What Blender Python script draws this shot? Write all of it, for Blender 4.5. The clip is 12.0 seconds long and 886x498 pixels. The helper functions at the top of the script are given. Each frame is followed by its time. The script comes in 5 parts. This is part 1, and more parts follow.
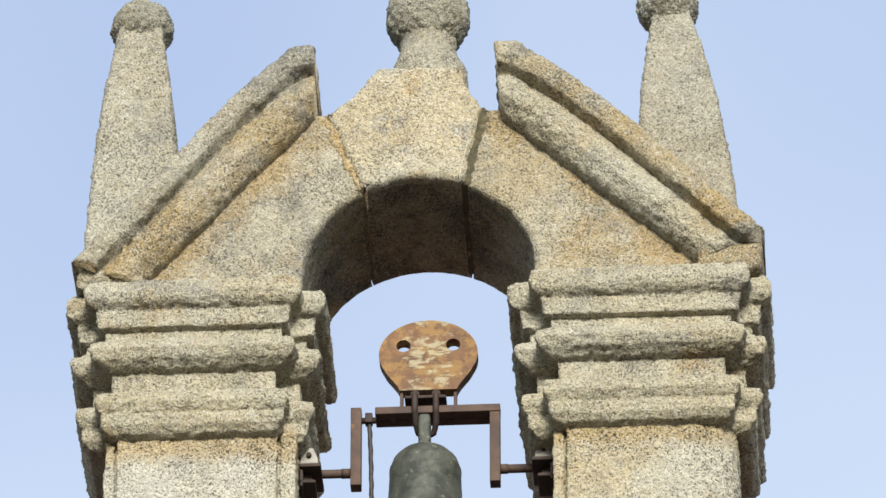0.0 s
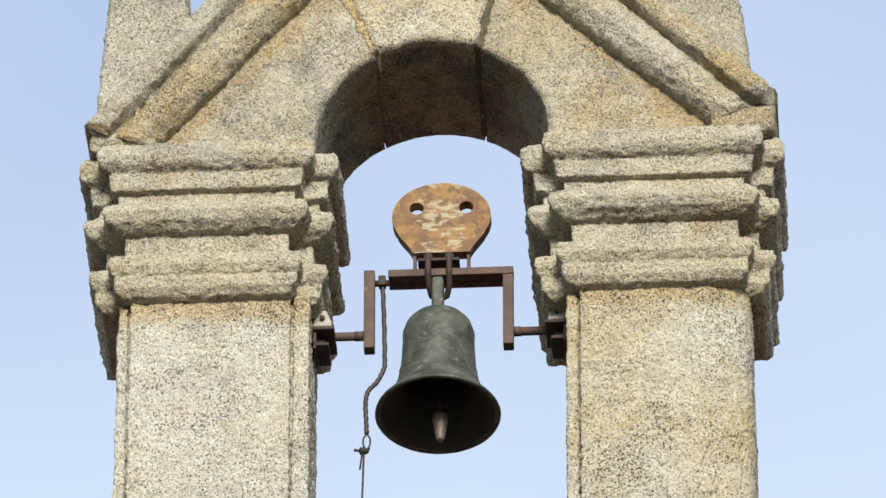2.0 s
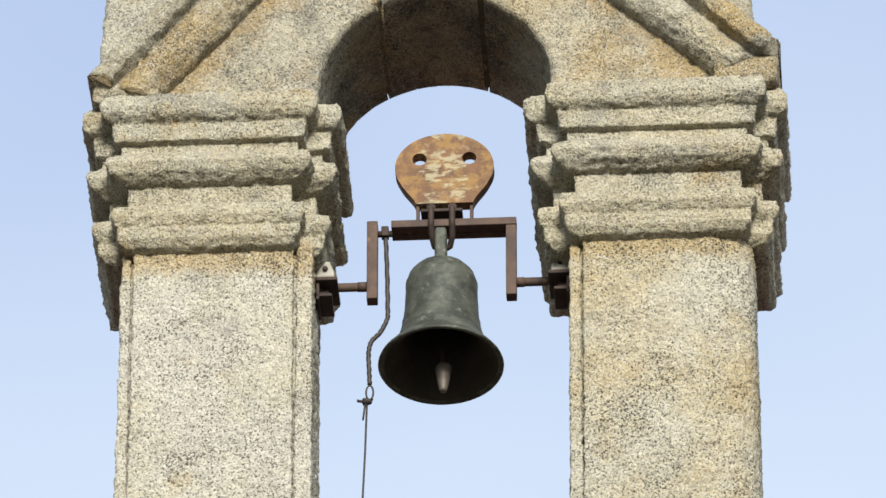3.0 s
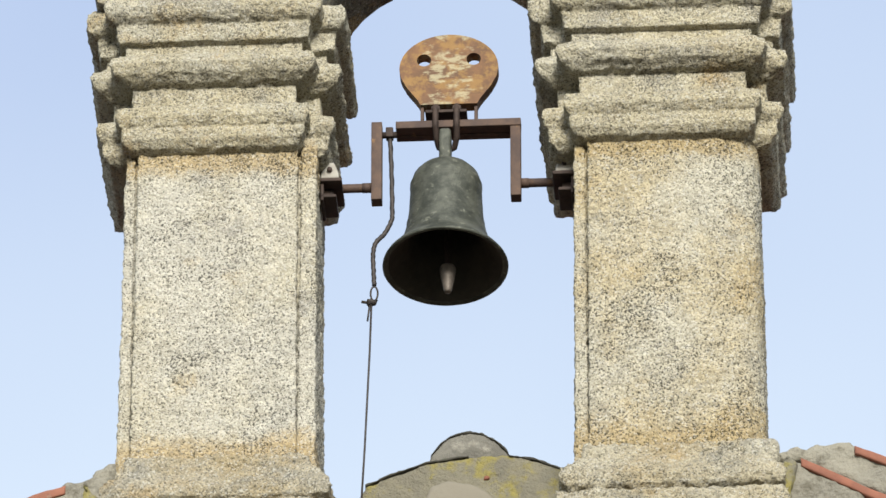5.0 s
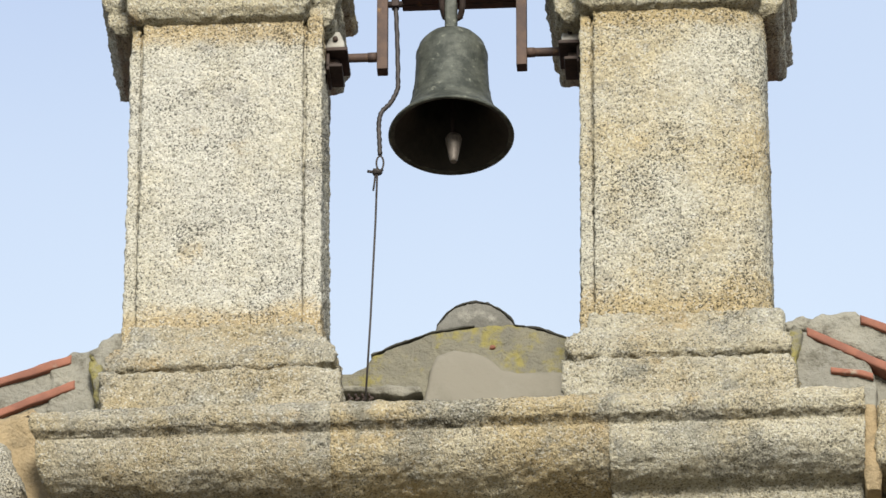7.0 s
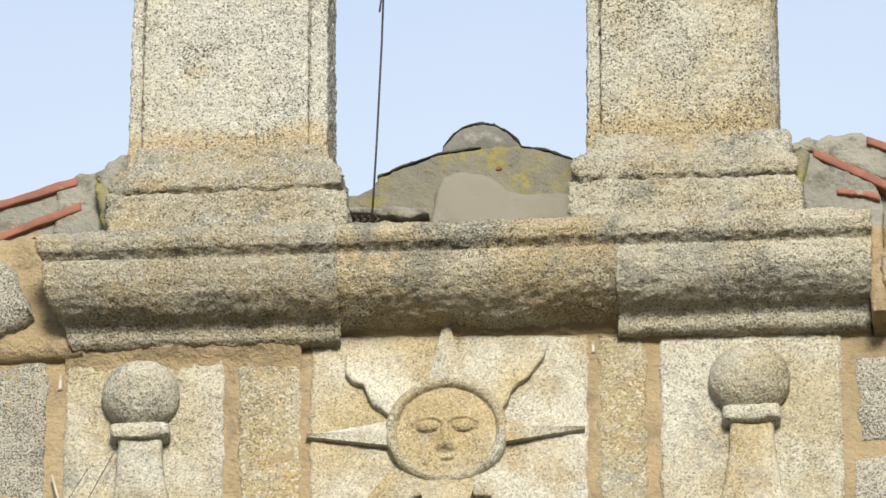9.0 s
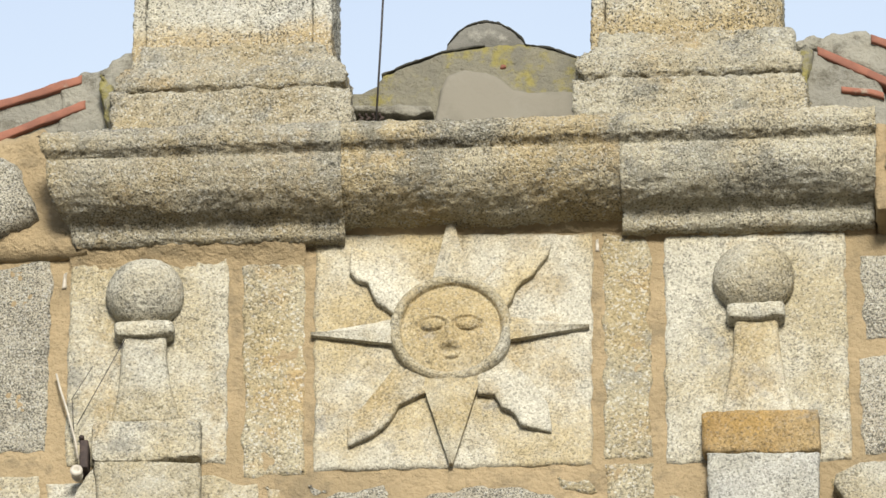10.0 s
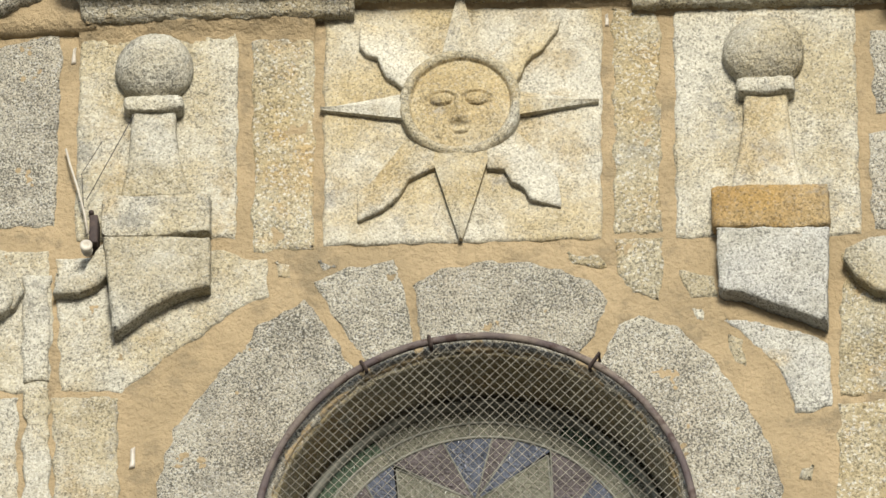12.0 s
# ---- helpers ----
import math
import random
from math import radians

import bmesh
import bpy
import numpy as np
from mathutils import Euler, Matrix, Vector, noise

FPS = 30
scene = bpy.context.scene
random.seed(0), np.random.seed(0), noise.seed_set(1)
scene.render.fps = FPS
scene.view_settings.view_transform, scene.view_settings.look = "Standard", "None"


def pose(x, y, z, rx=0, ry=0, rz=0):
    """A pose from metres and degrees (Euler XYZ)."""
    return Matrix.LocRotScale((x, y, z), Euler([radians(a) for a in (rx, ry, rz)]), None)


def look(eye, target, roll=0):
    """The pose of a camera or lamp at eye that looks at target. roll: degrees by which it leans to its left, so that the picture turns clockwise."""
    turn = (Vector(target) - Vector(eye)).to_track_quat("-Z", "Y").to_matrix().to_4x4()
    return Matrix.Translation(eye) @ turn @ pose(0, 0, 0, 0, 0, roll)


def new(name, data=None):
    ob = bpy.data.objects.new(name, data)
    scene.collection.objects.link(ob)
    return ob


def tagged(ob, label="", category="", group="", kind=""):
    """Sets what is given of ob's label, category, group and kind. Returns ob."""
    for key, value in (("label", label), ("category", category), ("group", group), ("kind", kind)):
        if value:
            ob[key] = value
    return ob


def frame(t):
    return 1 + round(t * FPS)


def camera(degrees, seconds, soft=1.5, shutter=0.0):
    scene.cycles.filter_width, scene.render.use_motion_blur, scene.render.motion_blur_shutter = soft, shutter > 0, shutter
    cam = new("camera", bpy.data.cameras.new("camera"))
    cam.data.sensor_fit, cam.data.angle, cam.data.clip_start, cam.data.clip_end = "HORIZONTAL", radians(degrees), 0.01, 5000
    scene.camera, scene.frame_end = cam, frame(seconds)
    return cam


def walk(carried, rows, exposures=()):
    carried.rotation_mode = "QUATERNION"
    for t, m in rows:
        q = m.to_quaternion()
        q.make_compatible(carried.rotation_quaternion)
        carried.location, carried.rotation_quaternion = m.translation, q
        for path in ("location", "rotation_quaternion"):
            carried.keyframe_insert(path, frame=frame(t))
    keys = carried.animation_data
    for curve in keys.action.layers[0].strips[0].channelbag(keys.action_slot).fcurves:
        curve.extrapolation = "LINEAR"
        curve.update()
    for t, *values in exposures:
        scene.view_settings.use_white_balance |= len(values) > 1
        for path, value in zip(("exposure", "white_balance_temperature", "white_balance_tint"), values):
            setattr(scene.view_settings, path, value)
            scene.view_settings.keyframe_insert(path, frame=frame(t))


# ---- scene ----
# ---- camera: a tripod on the square, tilting down a church front through a long lens ----
cam = camera(6.0, 12.0)
EYE = (1.459, -25.3, 1.6)
ROWS = [
    (0.0, 3.0987, 35.0481), (0.5, 3.1236, 34.8090), (1.0, 3.1440, 34.5921), (1.5, 3.1731, 34.2989),
    (2.0, 3.2066, 34.1169), (2.5, 3.2187, 33.9493), (3.0, 3.2309, 33.7829), (5.0, 3.2672, 33.1118),
    (5.5, 3.2755, 32.9510), (6.0, 3.2878, 32.7389), (6.5, 3.3000, 32.5000), (7.0, 3.3140, 32.2266),
    (9.0, 3.3645, 31.0156), (9.5, 3.3800, 30.6903), (10.0, 3.3982, 30.3261), (10.5, 3.4134, 29.9796),
    (11.0, 3.4385, 29.5917), (11.5, 3.4518, 29.2175), (12.0, 3.4727, 28.7992),
]
walk(cam, [(t, pose(*EYE, 90 + pitch, 0, yaw)) for t, yaw, pitch in ROWS], [(0.0, 0.5), (12.0, 0.5)])

# ---- light: hazy bright sky, a veiled sun high on the right in front of the church ----
SUN_AZ, SUN_EL = 8.0, 20.0          # degrees to the right of straight behind the camera, and up
world = bpy.data.worlds.new("sky")
scene.world = world
world.use_nodes = True
wn = world.node_tree.nodes
wl = world.node_tree.links
sky = wn.new("ShaderNodeTexSky")
sky.sky_type = "NISHITA"
sky.sun_disc = False
sky.sun_elevation = radians(SUN_EL)
sky.sun_rotation = radians(180 - SUN_AZ)
sky.air_density, sky.dust_density, sky.ozone_density = 1.0, 1.5, 1.0
veil = wn.new("ShaderNodeMix")
veil.data_type = "RGBA"
veil.inputs[0].default_value = 0.62
wl.new(sky.outputs[0], veil.inputs[6])
# the haze thickens and pales towards the horizon
tcw = wn.new("ShaderNodeTexCoord")
sepw = wn.new("ShaderNodeSeparateXYZ")
wl.new(tcw.outputs["Generated"], sepw.inputs[0])
haze = wn.new("ShaderNodeMapRange")
haze.inputs[1].default_value, haze.inputs[2].default_value = 0.48, 0.63
wl.new(sepw.outputs[2], haze.inputs[0])
cloud = wn.new("ShaderNodeTexNoise")
cloud.inputs["Scale"].default_value, cloud.inputs["Detail"].default_value = 5.0, 3.0
wl.new(tcw.outputs["Generated"], cloud.inputs["Vector"])
thin = wn.new("ShaderNodeMath")
thin.operation = "MULTIPLY_ADD"
thin.inputs[1].default_value, thin.inputs[2].default_value = 1.2, -0.6
wl.new(cloud.outputs[0], thin.inputs[0])
both = wn.new("ShaderNodeMath")
both.operation = "ADD"
wl.new(haze.outputs[0], both.inputs[0])
wl.new(thin.outputs[0], both.inputs[1])
tone = wn.new("ShaderNodeMix")
tone.data_type = "RGBA"
tone.inputs[6].default_value = (11.0, 12.3, 13.1, 1)
tone.inputs[7].default_value = (5.5, 6.8, 10.0, 1)
wl.new(both.outputs[0], tone.inputs[0])
wl.new(tone.outputs[2], veil.inputs[7])
wl.new(veil.outputs[2], wn["Background"].inputs[0])
wn["Background"].inputs[1].default_value = 0.081
sun = new("sun", bpy.data.lights.new("sun", "SUN"))
sun.data.energy, sun.data.angle, sun.data.color = 4.1, radians(16), (1.0, 0.96, 0.87)
a, e = radians(SUN_AZ), radians(SUN_EL)
sun.matrix_world = look((math.sin(a) * math.cos(e) * 60, -math.cos(a) * math.cos(e) * 60, 17 + math.sin(e) * 60), (0, 0, 17))


# ---- materials ----
def base_mat(name, rough=0.9, metal=0.0):
    m = bpy.data.materials.new(name)
    m.use_nodes = True
    nt = m.node_tree
    b = nt.nodes["Principled BSDF"]
    b.inputs["Roughness"].default_value = rough
    b.inputs["Metallic"].default_value = metal
    b.inputs["Specular IOR Level"].default_value = 0.25
    return m, nt, b


def noise_node(nt, vec, scale, detail=4.0, rough=0.6):
    n = nt.nodes.new("ShaderNodeTexNoise")
    n.inputs["Scale"].default_value = scale
    n.inputs["Detail"].default_value = detail
    n.inputs["Roughness"].default_value = rough
    nt.links.new(vec, n.inputs["Vector"])
    return n.outputs[0]


def span(nt, val, lo, hi, a=0.0, b=1.0):
    n = nt.nodes.new("ShaderNodeMapRange")
    n.interpolation_type = "SMOOTHSTEP"
    for i, v in zip((1, 2, 3, 4), (lo, hi, a, b)):
        n.inputs[i].default_value = v
    nt.links.new(val, n.inputs[0])
    return n.outputs[0]


def mixc(nt, fac, a, b, mode="MIX"):
    n = nt.nodes.new("ShaderNodeMix")
    n.data_type, n.blend_type = "RGBA", mode
    for i, v in ((0, fac), (6, a), (7, b)):
        if isinstance(v, (int, float)):
            n.inputs[i].default_value = v
        elif isinstance(v, tuple):
            n.inputs[i].default_value = (*v, 1)
        else:
            nt.links.new(v, n.inputs[i])
    return n.outputs[2]


def math_node(nt, op, a, b):
    n = nt.nodes.new("ShaderNodeMath")
    n.operation = op
    for i, v in enumerate((a, b)):
        if isinstance(v, (int, float)):
            n.inputs[i].default_value = v
        else:
            nt.links.new(v, n.inputs[i])
    return n.outputs[0]


def coords(nt):
    """World-sized coordinates, shifted by chance from object to object."""
    tc = nt.nodes.new("ShaderNodeTexCoord")
    oi = nt.nodes.new("ShaderNodeObjectInfo")
    sh = nt.nodes.new("ShaderNodeVectorMath")
    sh.operation = "MULTIPLY_ADD"
    comb = nt.nodes.new("ShaderNodeCombineXYZ")
    for i, k in enumerate((7.0, 3.0, 11.0)):
        nt.links.new(math_node(nt, "MULTIPLY", oi.outputs["Random"], k), comb.inputs[i])
    sh.inputs[1].default_value = (1, 1, 1)
    nt.links.new(tc.outputs["Object"], sh.inputs[0])
    nt.links.new(comb.outputs[0], sh.inputs[2])
    return sh.outputs[0], oi.outputs["Random"]


def bump(nt, b, height, strength, dist):
    n = nt.nodes.new("ShaderNodeBump")
    n.inputs["Strength"].default_value = strength
    n.inputs["Distance"].default_value = dist
    nt.links.new(height, n.inputs["Height"])
    nt.links.new(n.outputs[0], b.inputs["Normal"])


ALBEDO = 0.67


def stone(name, light, warm, ochre=0.35, grey=0.35, black=0.0, grain=115.0, pits=0.68, relief=1.0, flake=0.5, dense=0.0, greycol=(0.26, 0.25, 0.22), ochrecol=(0.52, 0.36, 0.15), wash=None):
    """Coarse weathered granite: pale and warm patches, ochre lichen, grey and black crusts, grains and pits."""
    light, warm, greycol, ochrecol = (tuple(c * ALBEDO for c in q) for q in (light, warm, greycol, ochrecol))
    m, nt, b = base_mat(name, 0.95)
    v, rnd = coords(nt)
    n1 = noise_node(nt, v, 2.2, 5, 0.6)
    col = mixc(nt, span(nt, n1, 0.38, 0.64), light, warm)
    if ochre:
        n2 = noise_node(nt, v, 3.4, 8, 0.66)
        col = mixc(nt, span(nt, n2, 0.60 - 0.18 * ochre, 0.74 - 0.14 * ochre, 0, 0.62), col, ochrecol)
    if grey:
        sh = nt.nodes.new("ShaderNodeVectorMath")
        sh.operation = "ADD"
        sh.inputs[1].default_value = (5.3, 9.1, 2.7)
        nt.links.new(v, sh.inputs[0])
        n3 = noise_node(nt, sh.outputs[0], 3.6, 8, 0.72)
        col = mixc(nt, span(nt, n3, 0.60 - 0.20 * grey, 0.70 - 0.14 * grey, 0, 0.85), col, greycol)
        if black:
            n4 = noise_node(nt, sh.outputs[0], 9.0, 8, 0.75)
            col = mixc(nt, span(nt, n4, 0.68 - 0.25 * black, 0.80 - 0.2 * black, 0, 0.75), col, (0.07, 0.068, 0.055))
    if wash:
        col = mixc(nt, wash(nt), col, ochrecol)
    # single crystals, each with its own tone, and the pits between them
    fine = noise_node(nt, v, grain * 1.05, 3, 0.7)
    vo = nt.nodes.new("ShaderNodeTexVoronoi")
    vo.inputs["Scale"].default_value = grain * 1.3
    nt.links.new(v, vo.inputs["Vector"])
    sep = nt.nodes.new("ShaderNodeSeparateColor")
    nt.links.new(vo.outputs["Color"], sep.inputs[0])
    col = mixc(nt, 1.0, col, span(nt, sep.outputs[2], 0.0, 1.0, 0.83, 1.13), "MULTIPLY")
    col = mixc(nt, span(nt, sep.outputs[0], 0.74, 0.95, 0, flake), col, (0.55, 0.54, 0.49))
    col = mixc(nt, span(nt, sep.outputs[1], 0.90 - dense, 0.97 - dense, 0, 0.38), col, (0.15, 0.14, 0.115))
    patch = noise_node(nt, v, 5.0, 3, 0.6)
    rot = math_node(nt, "ADD", fine, math_node(nt, "MULTIPLY", patch, -0.25))
    pit = span(nt, rot, 0.24 + dense * 0.5, 0.36 + dense * 0.5, 1 - pits, 1.0)
    col = mixc(nt, 1.0, col, pit, "MULTIPLY")
    mott = noise_node(nt, v, 15.0, 5, 0.7)
    col = mixc(nt, 1.0, col, span(nt, mott, 0.30, 0.70, 0.88, 1.09), "MULTIPLY")
    hue = nt.nodes.new("ShaderNodeHueSaturation")
    nt.links.new(span(nt, rnd, 0, 1, 0.93, 1.06), hue.inputs["Value"])
    nt.links.new(col, hue.inputs["Color"])
    nt.links.new(hue.outputs[0], b.inputs["Base Color"])
    mid = noise_node(nt, v, grain * 0.45, 4, 0.65)
    bump(nt, b, math_node(nt, "ADD", math_node(nt, "MULTIPLY", fine, 0.7), mid), relief, 0.017)
    return m


def height_wash(*bands):
    """Rusty ochre seeping from bed joints at the given heights: (height, reach below and above)."""
    def build(nt):
        tc = nt.nodes.new("ShaderNodeTexCoord")
        sx = nt.nodes.new("ShaderNodeSeparateXYZ")
        nt.links.new(tc.outputs["Object"], sx.inputs[0])
        rag = math_node(nt, "MULTIPLY", math_node(nt, "SUBTRACT", noise_node(nt, tc.outputs["Object"], 7.0, 6, 0.7), 0.5), 2.0)
        total = None
        for z, reach in bands:
            d = math_node(nt, "DIVIDE", math_node(nt, "ABSOLUTE", math_node(nt, "SUBTRACT", sx.outputs[2], z), 0.0), reach)
            f = span(nt, math_node(nt, "ADD", d, rag), 0.2, 1.0, 0.75, 0.0)
            total = f if total is None else math_node(nt, "MAXIMUM", total, f)
        return total
    return build


def rake_wash(nt):
    """Ochre lichen on the gable's face, close under its sloping mouldings."""
    tc = nt.nodes.new("ShaderNodeTexCoord")
    sx = nt.nodes.new("ShaderNodeSeparateXYZ")
    nt.links.new(tc.outputs["Object"], sx.inputs[0])
    d = math_node(nt, "ADD", sx.outputs[2], math_node(nt, "MULTIPLY", math_node(nt, "ABSOLUTE", sx.outputs[0], 0.0), 1.16))
    rag = math_node(nt, "MULTIPLY", math_node(nt, "SUBTRACT", noise_node(nt, tc.outputs["Object"], 5.0, 6, 0.7), 0.5), 0.9)
    return span(nt, math_node(nt, "ADD", d, rag), 20.14, 20.40, 0.0, 0.75)


def simple(name, c1, c2, scale, rough=0.8, metal=0.0, c3=None, scale3=8.0, lo3=0.55, hi3=0.66, bumps=0.3, bscale=60.0, dist=0.006):
    m, nt, b = base_mat(name, rough, metal)
    v, rnd = coords(nt)
    n = noise_node(nt, v, scale, 6, 0.65)
    col = mixc(nt, span(nt, n, 0.36, 0.64), c1, c2)
    if c3:
        n3 = noise_node(nt, v, scale3, 7, 0.7)
        col = mixc(nt, span(nt, n3, lo3, hi3, 0, 0.85), col, c3)
    nt.links.new(col, b.inputs["Base Color"])
    bump(nt, b, noise_node(nt, v, bscale, 5, 0.65), bumps, dist)
    return m


GRANITE = stone("cream_granite", (0.74, 0.69, 0.54), (0.69, 0.60, 0.40), ochre=0.22, grey=0.45, greycol=(0.43, 0.41, 0.35))
GRANITE_PILLAR = stone("pillar_granite", (0.74, 0.71, 0.60), (0.71, 0.66, 0.51), ochre=0.12, grey=0.30, greycol=(0.50, 0.48, 0.42), ochrecol=(0.60, 0.45, 0.22), pits=0.8, wash=height_wash((18.535, 0.10), (17.275, 0.10)))
GRANITE_PILLAR_GOLD = stone("golden_pillar_granite", (0.73, 0.69, 0.55), (0.68, 0.59, 0.39), ochre=0.32, grey=0.24, greycol=(0.46, 0.43, 0.34), ochrecol=(0.60, 0.46, 0.23), pits=0.85, wash=height_wash((18.535, 0.08), (17.275, 0.16)))
GRANITE_ARCH = stone("arch_granite", (0.66, 0.61, 0.46), (0.63, 0.53, 0.33), ochre=0.40, grey=0.50, greycol=(0.38, 0.36, 0.29), ochrecol=(0.56, 0.40, 0.18), wash=rake_wash)
GRANITE_CAP = stone("lichened_granite", (0.67, 0.63, 0.49), (0.64, 0.57, 0.39), ochre=0.32, grey=0.42, greycol=(0.42, 0.395, 0.32))
GRANITE_PIN = stone("grey_lichen_granite", (0.60, 0.57, 0.45), (0.54, 0.49, 0.36), ochre=0.12, grey=0.55, greycol=(0.35, 0.34, 0.29))
GRANITE_BALL = stone("mossy_granite", (0.50, 0.48, 0.38), (0.45, 0.41, 0.29), ochre=0.1, grey=0.75, black=0.25, greycol=(0.29, 0.285, 0.235))
GRANITE_RAKE = stone("ochre_granite", (0.60, 0.54, 0.39), (0.56, 0.43, 0.22), ochre=0.62, grey=0.50, greycol=(0.34, 0.325, 0.27))
GRANITE_CORNICE = stone("blackened_granite", (0.66, 0.59, 0.42), (0.60, 0.48, 0.27), ochre=0.36, grey=0.42, black=0.16, greycol=(0.34, 0.32, 0.25))
GRANITE_PLINTH = stone("grey_weathered_granite", (0.55, 0.505, 0.385), (0.52, 0.43, 0.26), ochre=0.36, grey=0.42, black=0.08, greycol=(0.39, 0.37, 0.30))
GRANITE_CREAM = stone("cream_weathered_granite", (0.68, 0.63, 0.48), (0.64, 0.55, 0.36), ochre=0.30, grey=0.38, black=0.06, greycol=(0.42, 0.40, 0.32))
GRANITE_SALT = stone("salt_and_pepper_granite", (0.70, 0.65, 0.51), (0.62, 0.56, 0.43), ochre=0.0, grey=0.45, grain=135.0, pits=0.72, relief=1.0, flake=0.65, dense=0.07, greycol=(0.47, 0.435, 0.345))
# for the arch soffit: blotchy stains, darkened further to stand in for shade
GRANITE_STAIN_SHADE = stone("stained_shaded_granite", (0.60, 0.55, 0.41), (0.50, 0.39, 0.22), ochre=0.45, grey=0.75, black=0.70, greycol=(0.24, 0.22, 0.17))
PALE = stone("pale_dressed_granite", (0.63, 0.595, 0.48), (0.51, 0.44, 0.285), ochre=0.42, grey=0.20, grain=110.0, pits=0.55, relief=0.7, flake=0.25, ochrecol=(0.46, 0.34, 0.16), greycol=(0.35, 0.335, 0.28))
PALE_WHITE = stone("whitened_granite", (0.70, 0.685, 0.62), (0.60, 0.575, 0.48), ochre=0.15, grey=0.30, grain=110.0, pits=0.55, relief=0.8, flake=0.3, greycol=(0.45, 0.44, 0.40))
PALE_SUN = stone("smooth_golden_stone", (0.66, 0.62, 0.50), (0.55, 0.45, 0.26), ochre=0.68, grey=0.20, grain=110.0, pits=0.45, relief=0.5, flake=0.18, ochrecol=(0.44, 0.325, 0.15), greycol=(0.36, 0.335, 0.28))
PALE_OCHRE = stone("ochre_stained_stone", (0.47, 0.35, 0.18), (0.37, 0.24, 0.095), ochre=0.7, grey=0.2, grain=110.0, pits=0.5, relief=0.5, flake=0.1, ochrecol=(0.46, 0.29, 0.09))
OCHRE_SOFT = stone("ochre_washed_granite", (0.66, 0.54, 0.33), (0.61, 0.46, 0.23), ochre=0.7, grey=0.1, ochrecol=(0.58, 0.42, 0.19))
ASHLAR = stone("golden_ashlar", (0.53, 0.47, 0.32), (0.48, 0.385, 0.21), ochre=0.48, grey=0.4, grain=100.0, pits=0.55, relief=0.8, ochrecol=(0.51, 0.34, 0.14), greycol=(0.36, 0.34, 0.27))
MORTAR = simple("sandy_mortar", (0.36, 0.275, 0.160), (0.29, 0.222, 0.128), 4.0, 0.95, 0, (0.21, 0.165, 0.10), 7.0, 0.50, 0.66, 0.9, 45.0, 0.025)
CEMENT = simple("grey_cement", (0.28, 0.265, 0.215), (0.22, 0.21, 0.175), 4.0, 0.95, 0, (0.12, 0.11, 0.085), 9.0, 0.50, 0.66, 0.9, 50.0, 0.02)
CEMENT_DARK = simple("dark_weathered_cement", (0.17, 0.165, 0.145), (0.12, 0.115, 0.10), 6.0, 0.95, 0, (0.30, 0.29, 0.25), 5.0, 0.54, 0.66, 0.8, 50.0, 0.016)
CEMENT_NEW = simple("smooth_cement_patch", (0.235, 0.225, 0.19), (0.195, 0.18, 0.145), 3.0, 0.95, 0, (0.155, 0.145, 0.115), 7.0, 0.52, 0.70, 0.3, 60.0, 0.008)
LICHEN = simple("mossy_cement", (0.22, 0.205, 0.15), (0.175, 0.165, 0.13), 9.0, 0.95, 0, (0.27, 0.235, 0.07), 6.0, 0.48, 0.60, 0.9, 60.0, 0.022)
BLACK_CRUST = simple("black_crust", (0.035, 0.034, 0.030), (0.07, 0.068, 0.055), 20.0, 0.95, 0, None, bumps=0.6, bscale=80.0)
MOSS = simple("dark_moss", (0.12, 0.105, 0.06), (0.075, 0.068, 0.042), 18.0, 0.95, 0, (0.21, 0.18, 0.12), 30.0, 0.55, 0.68, 0.9, 70.0, 0.02)
TILE = simple("terracotta", (0.25, 0.105, 0.068), (0.185, 0.080, 0.055), 9.0, 0.85, 0, (0.30, 0.25, 0.19), 14.0, 0.58, 0.7, 0.3)
RUST = simple("rusty_steel", (0.10, 0.066, 0.050), (0.065, 0.046, 0.040), 14.0, 0.7, 0.2, (0.22, 0.13, 0.06), 22.0, 0.58, 0.70, 0.4, 160.0, 0.003)
DARKIRON = simple("dark_iron", (0.040, 0.030, 0.027), (0.065, 0.046, 0.038), 25.0, 0.7, 0.3, None, bumps=0.3, bscale=150.0)
PLATE = simple("scraped_rusty_plate", (0.17, 0.092, 0.047), (0.105, 0.060, 0.038), 9.0, 0.7, 0.1, None, bumps=0.3, bscale=120.0, dist=0.003)
BRONZE = simple("verdigris_bronze", (0.042, 0.046, 0.038), (0.095, 0.10, 0.082), 13.0, 0.55, 0.25, (0.19, 0.195, 0.155), 34.0, 0.57, 0.68, 0.7, 75.0, 0.005)
BRONZE_IN = simple("dark_bronze", (0.040, 0.036, 0.028), (0.055, 0.048, 0.037), 12.0, 0.75, 0.2, None)
CLAPPER = simple("worn_iron", (0.145, 0.125, 0.105), (0.095, 0.08, 0.068), 30.0, 0.55, 0.3, None)
BEARING = simple("weathered_grey_paint", (0.34, 0.33, 0.29), (0.27, 0.25, 0.22), 25.0, 0.7, 0.0, (0.12, 0.07, 0.04), 40.0, 0.60, 0.68, 0.3)
CABLE = simple("steel_cable", (0.036, 0.032, 0.032), (0.06, 0.052, 0.048), 60.0, 0.6, 0.3, None)
WIRE = simple("galvanised_wire", (0.30, 0.275, 0.22), (0.19, 0.17, 0.135), 8.0, 0.6, 0.1, None)
RINGM = simple("rusted_guard_ring", (0.085, 0.066, 0.064), (0.16, 0.13, 0.105), 7.0, 0.75, 0.2, (0.055, 0.034, 0.028), 22.0, 0.50, 0.62, 0.5, 90.0)
CERAMIC = simple("glazed_ceramic", (0.46, 0.42, 0.35), (0.36, 0.32, 0.26), 30.0, 0.4)
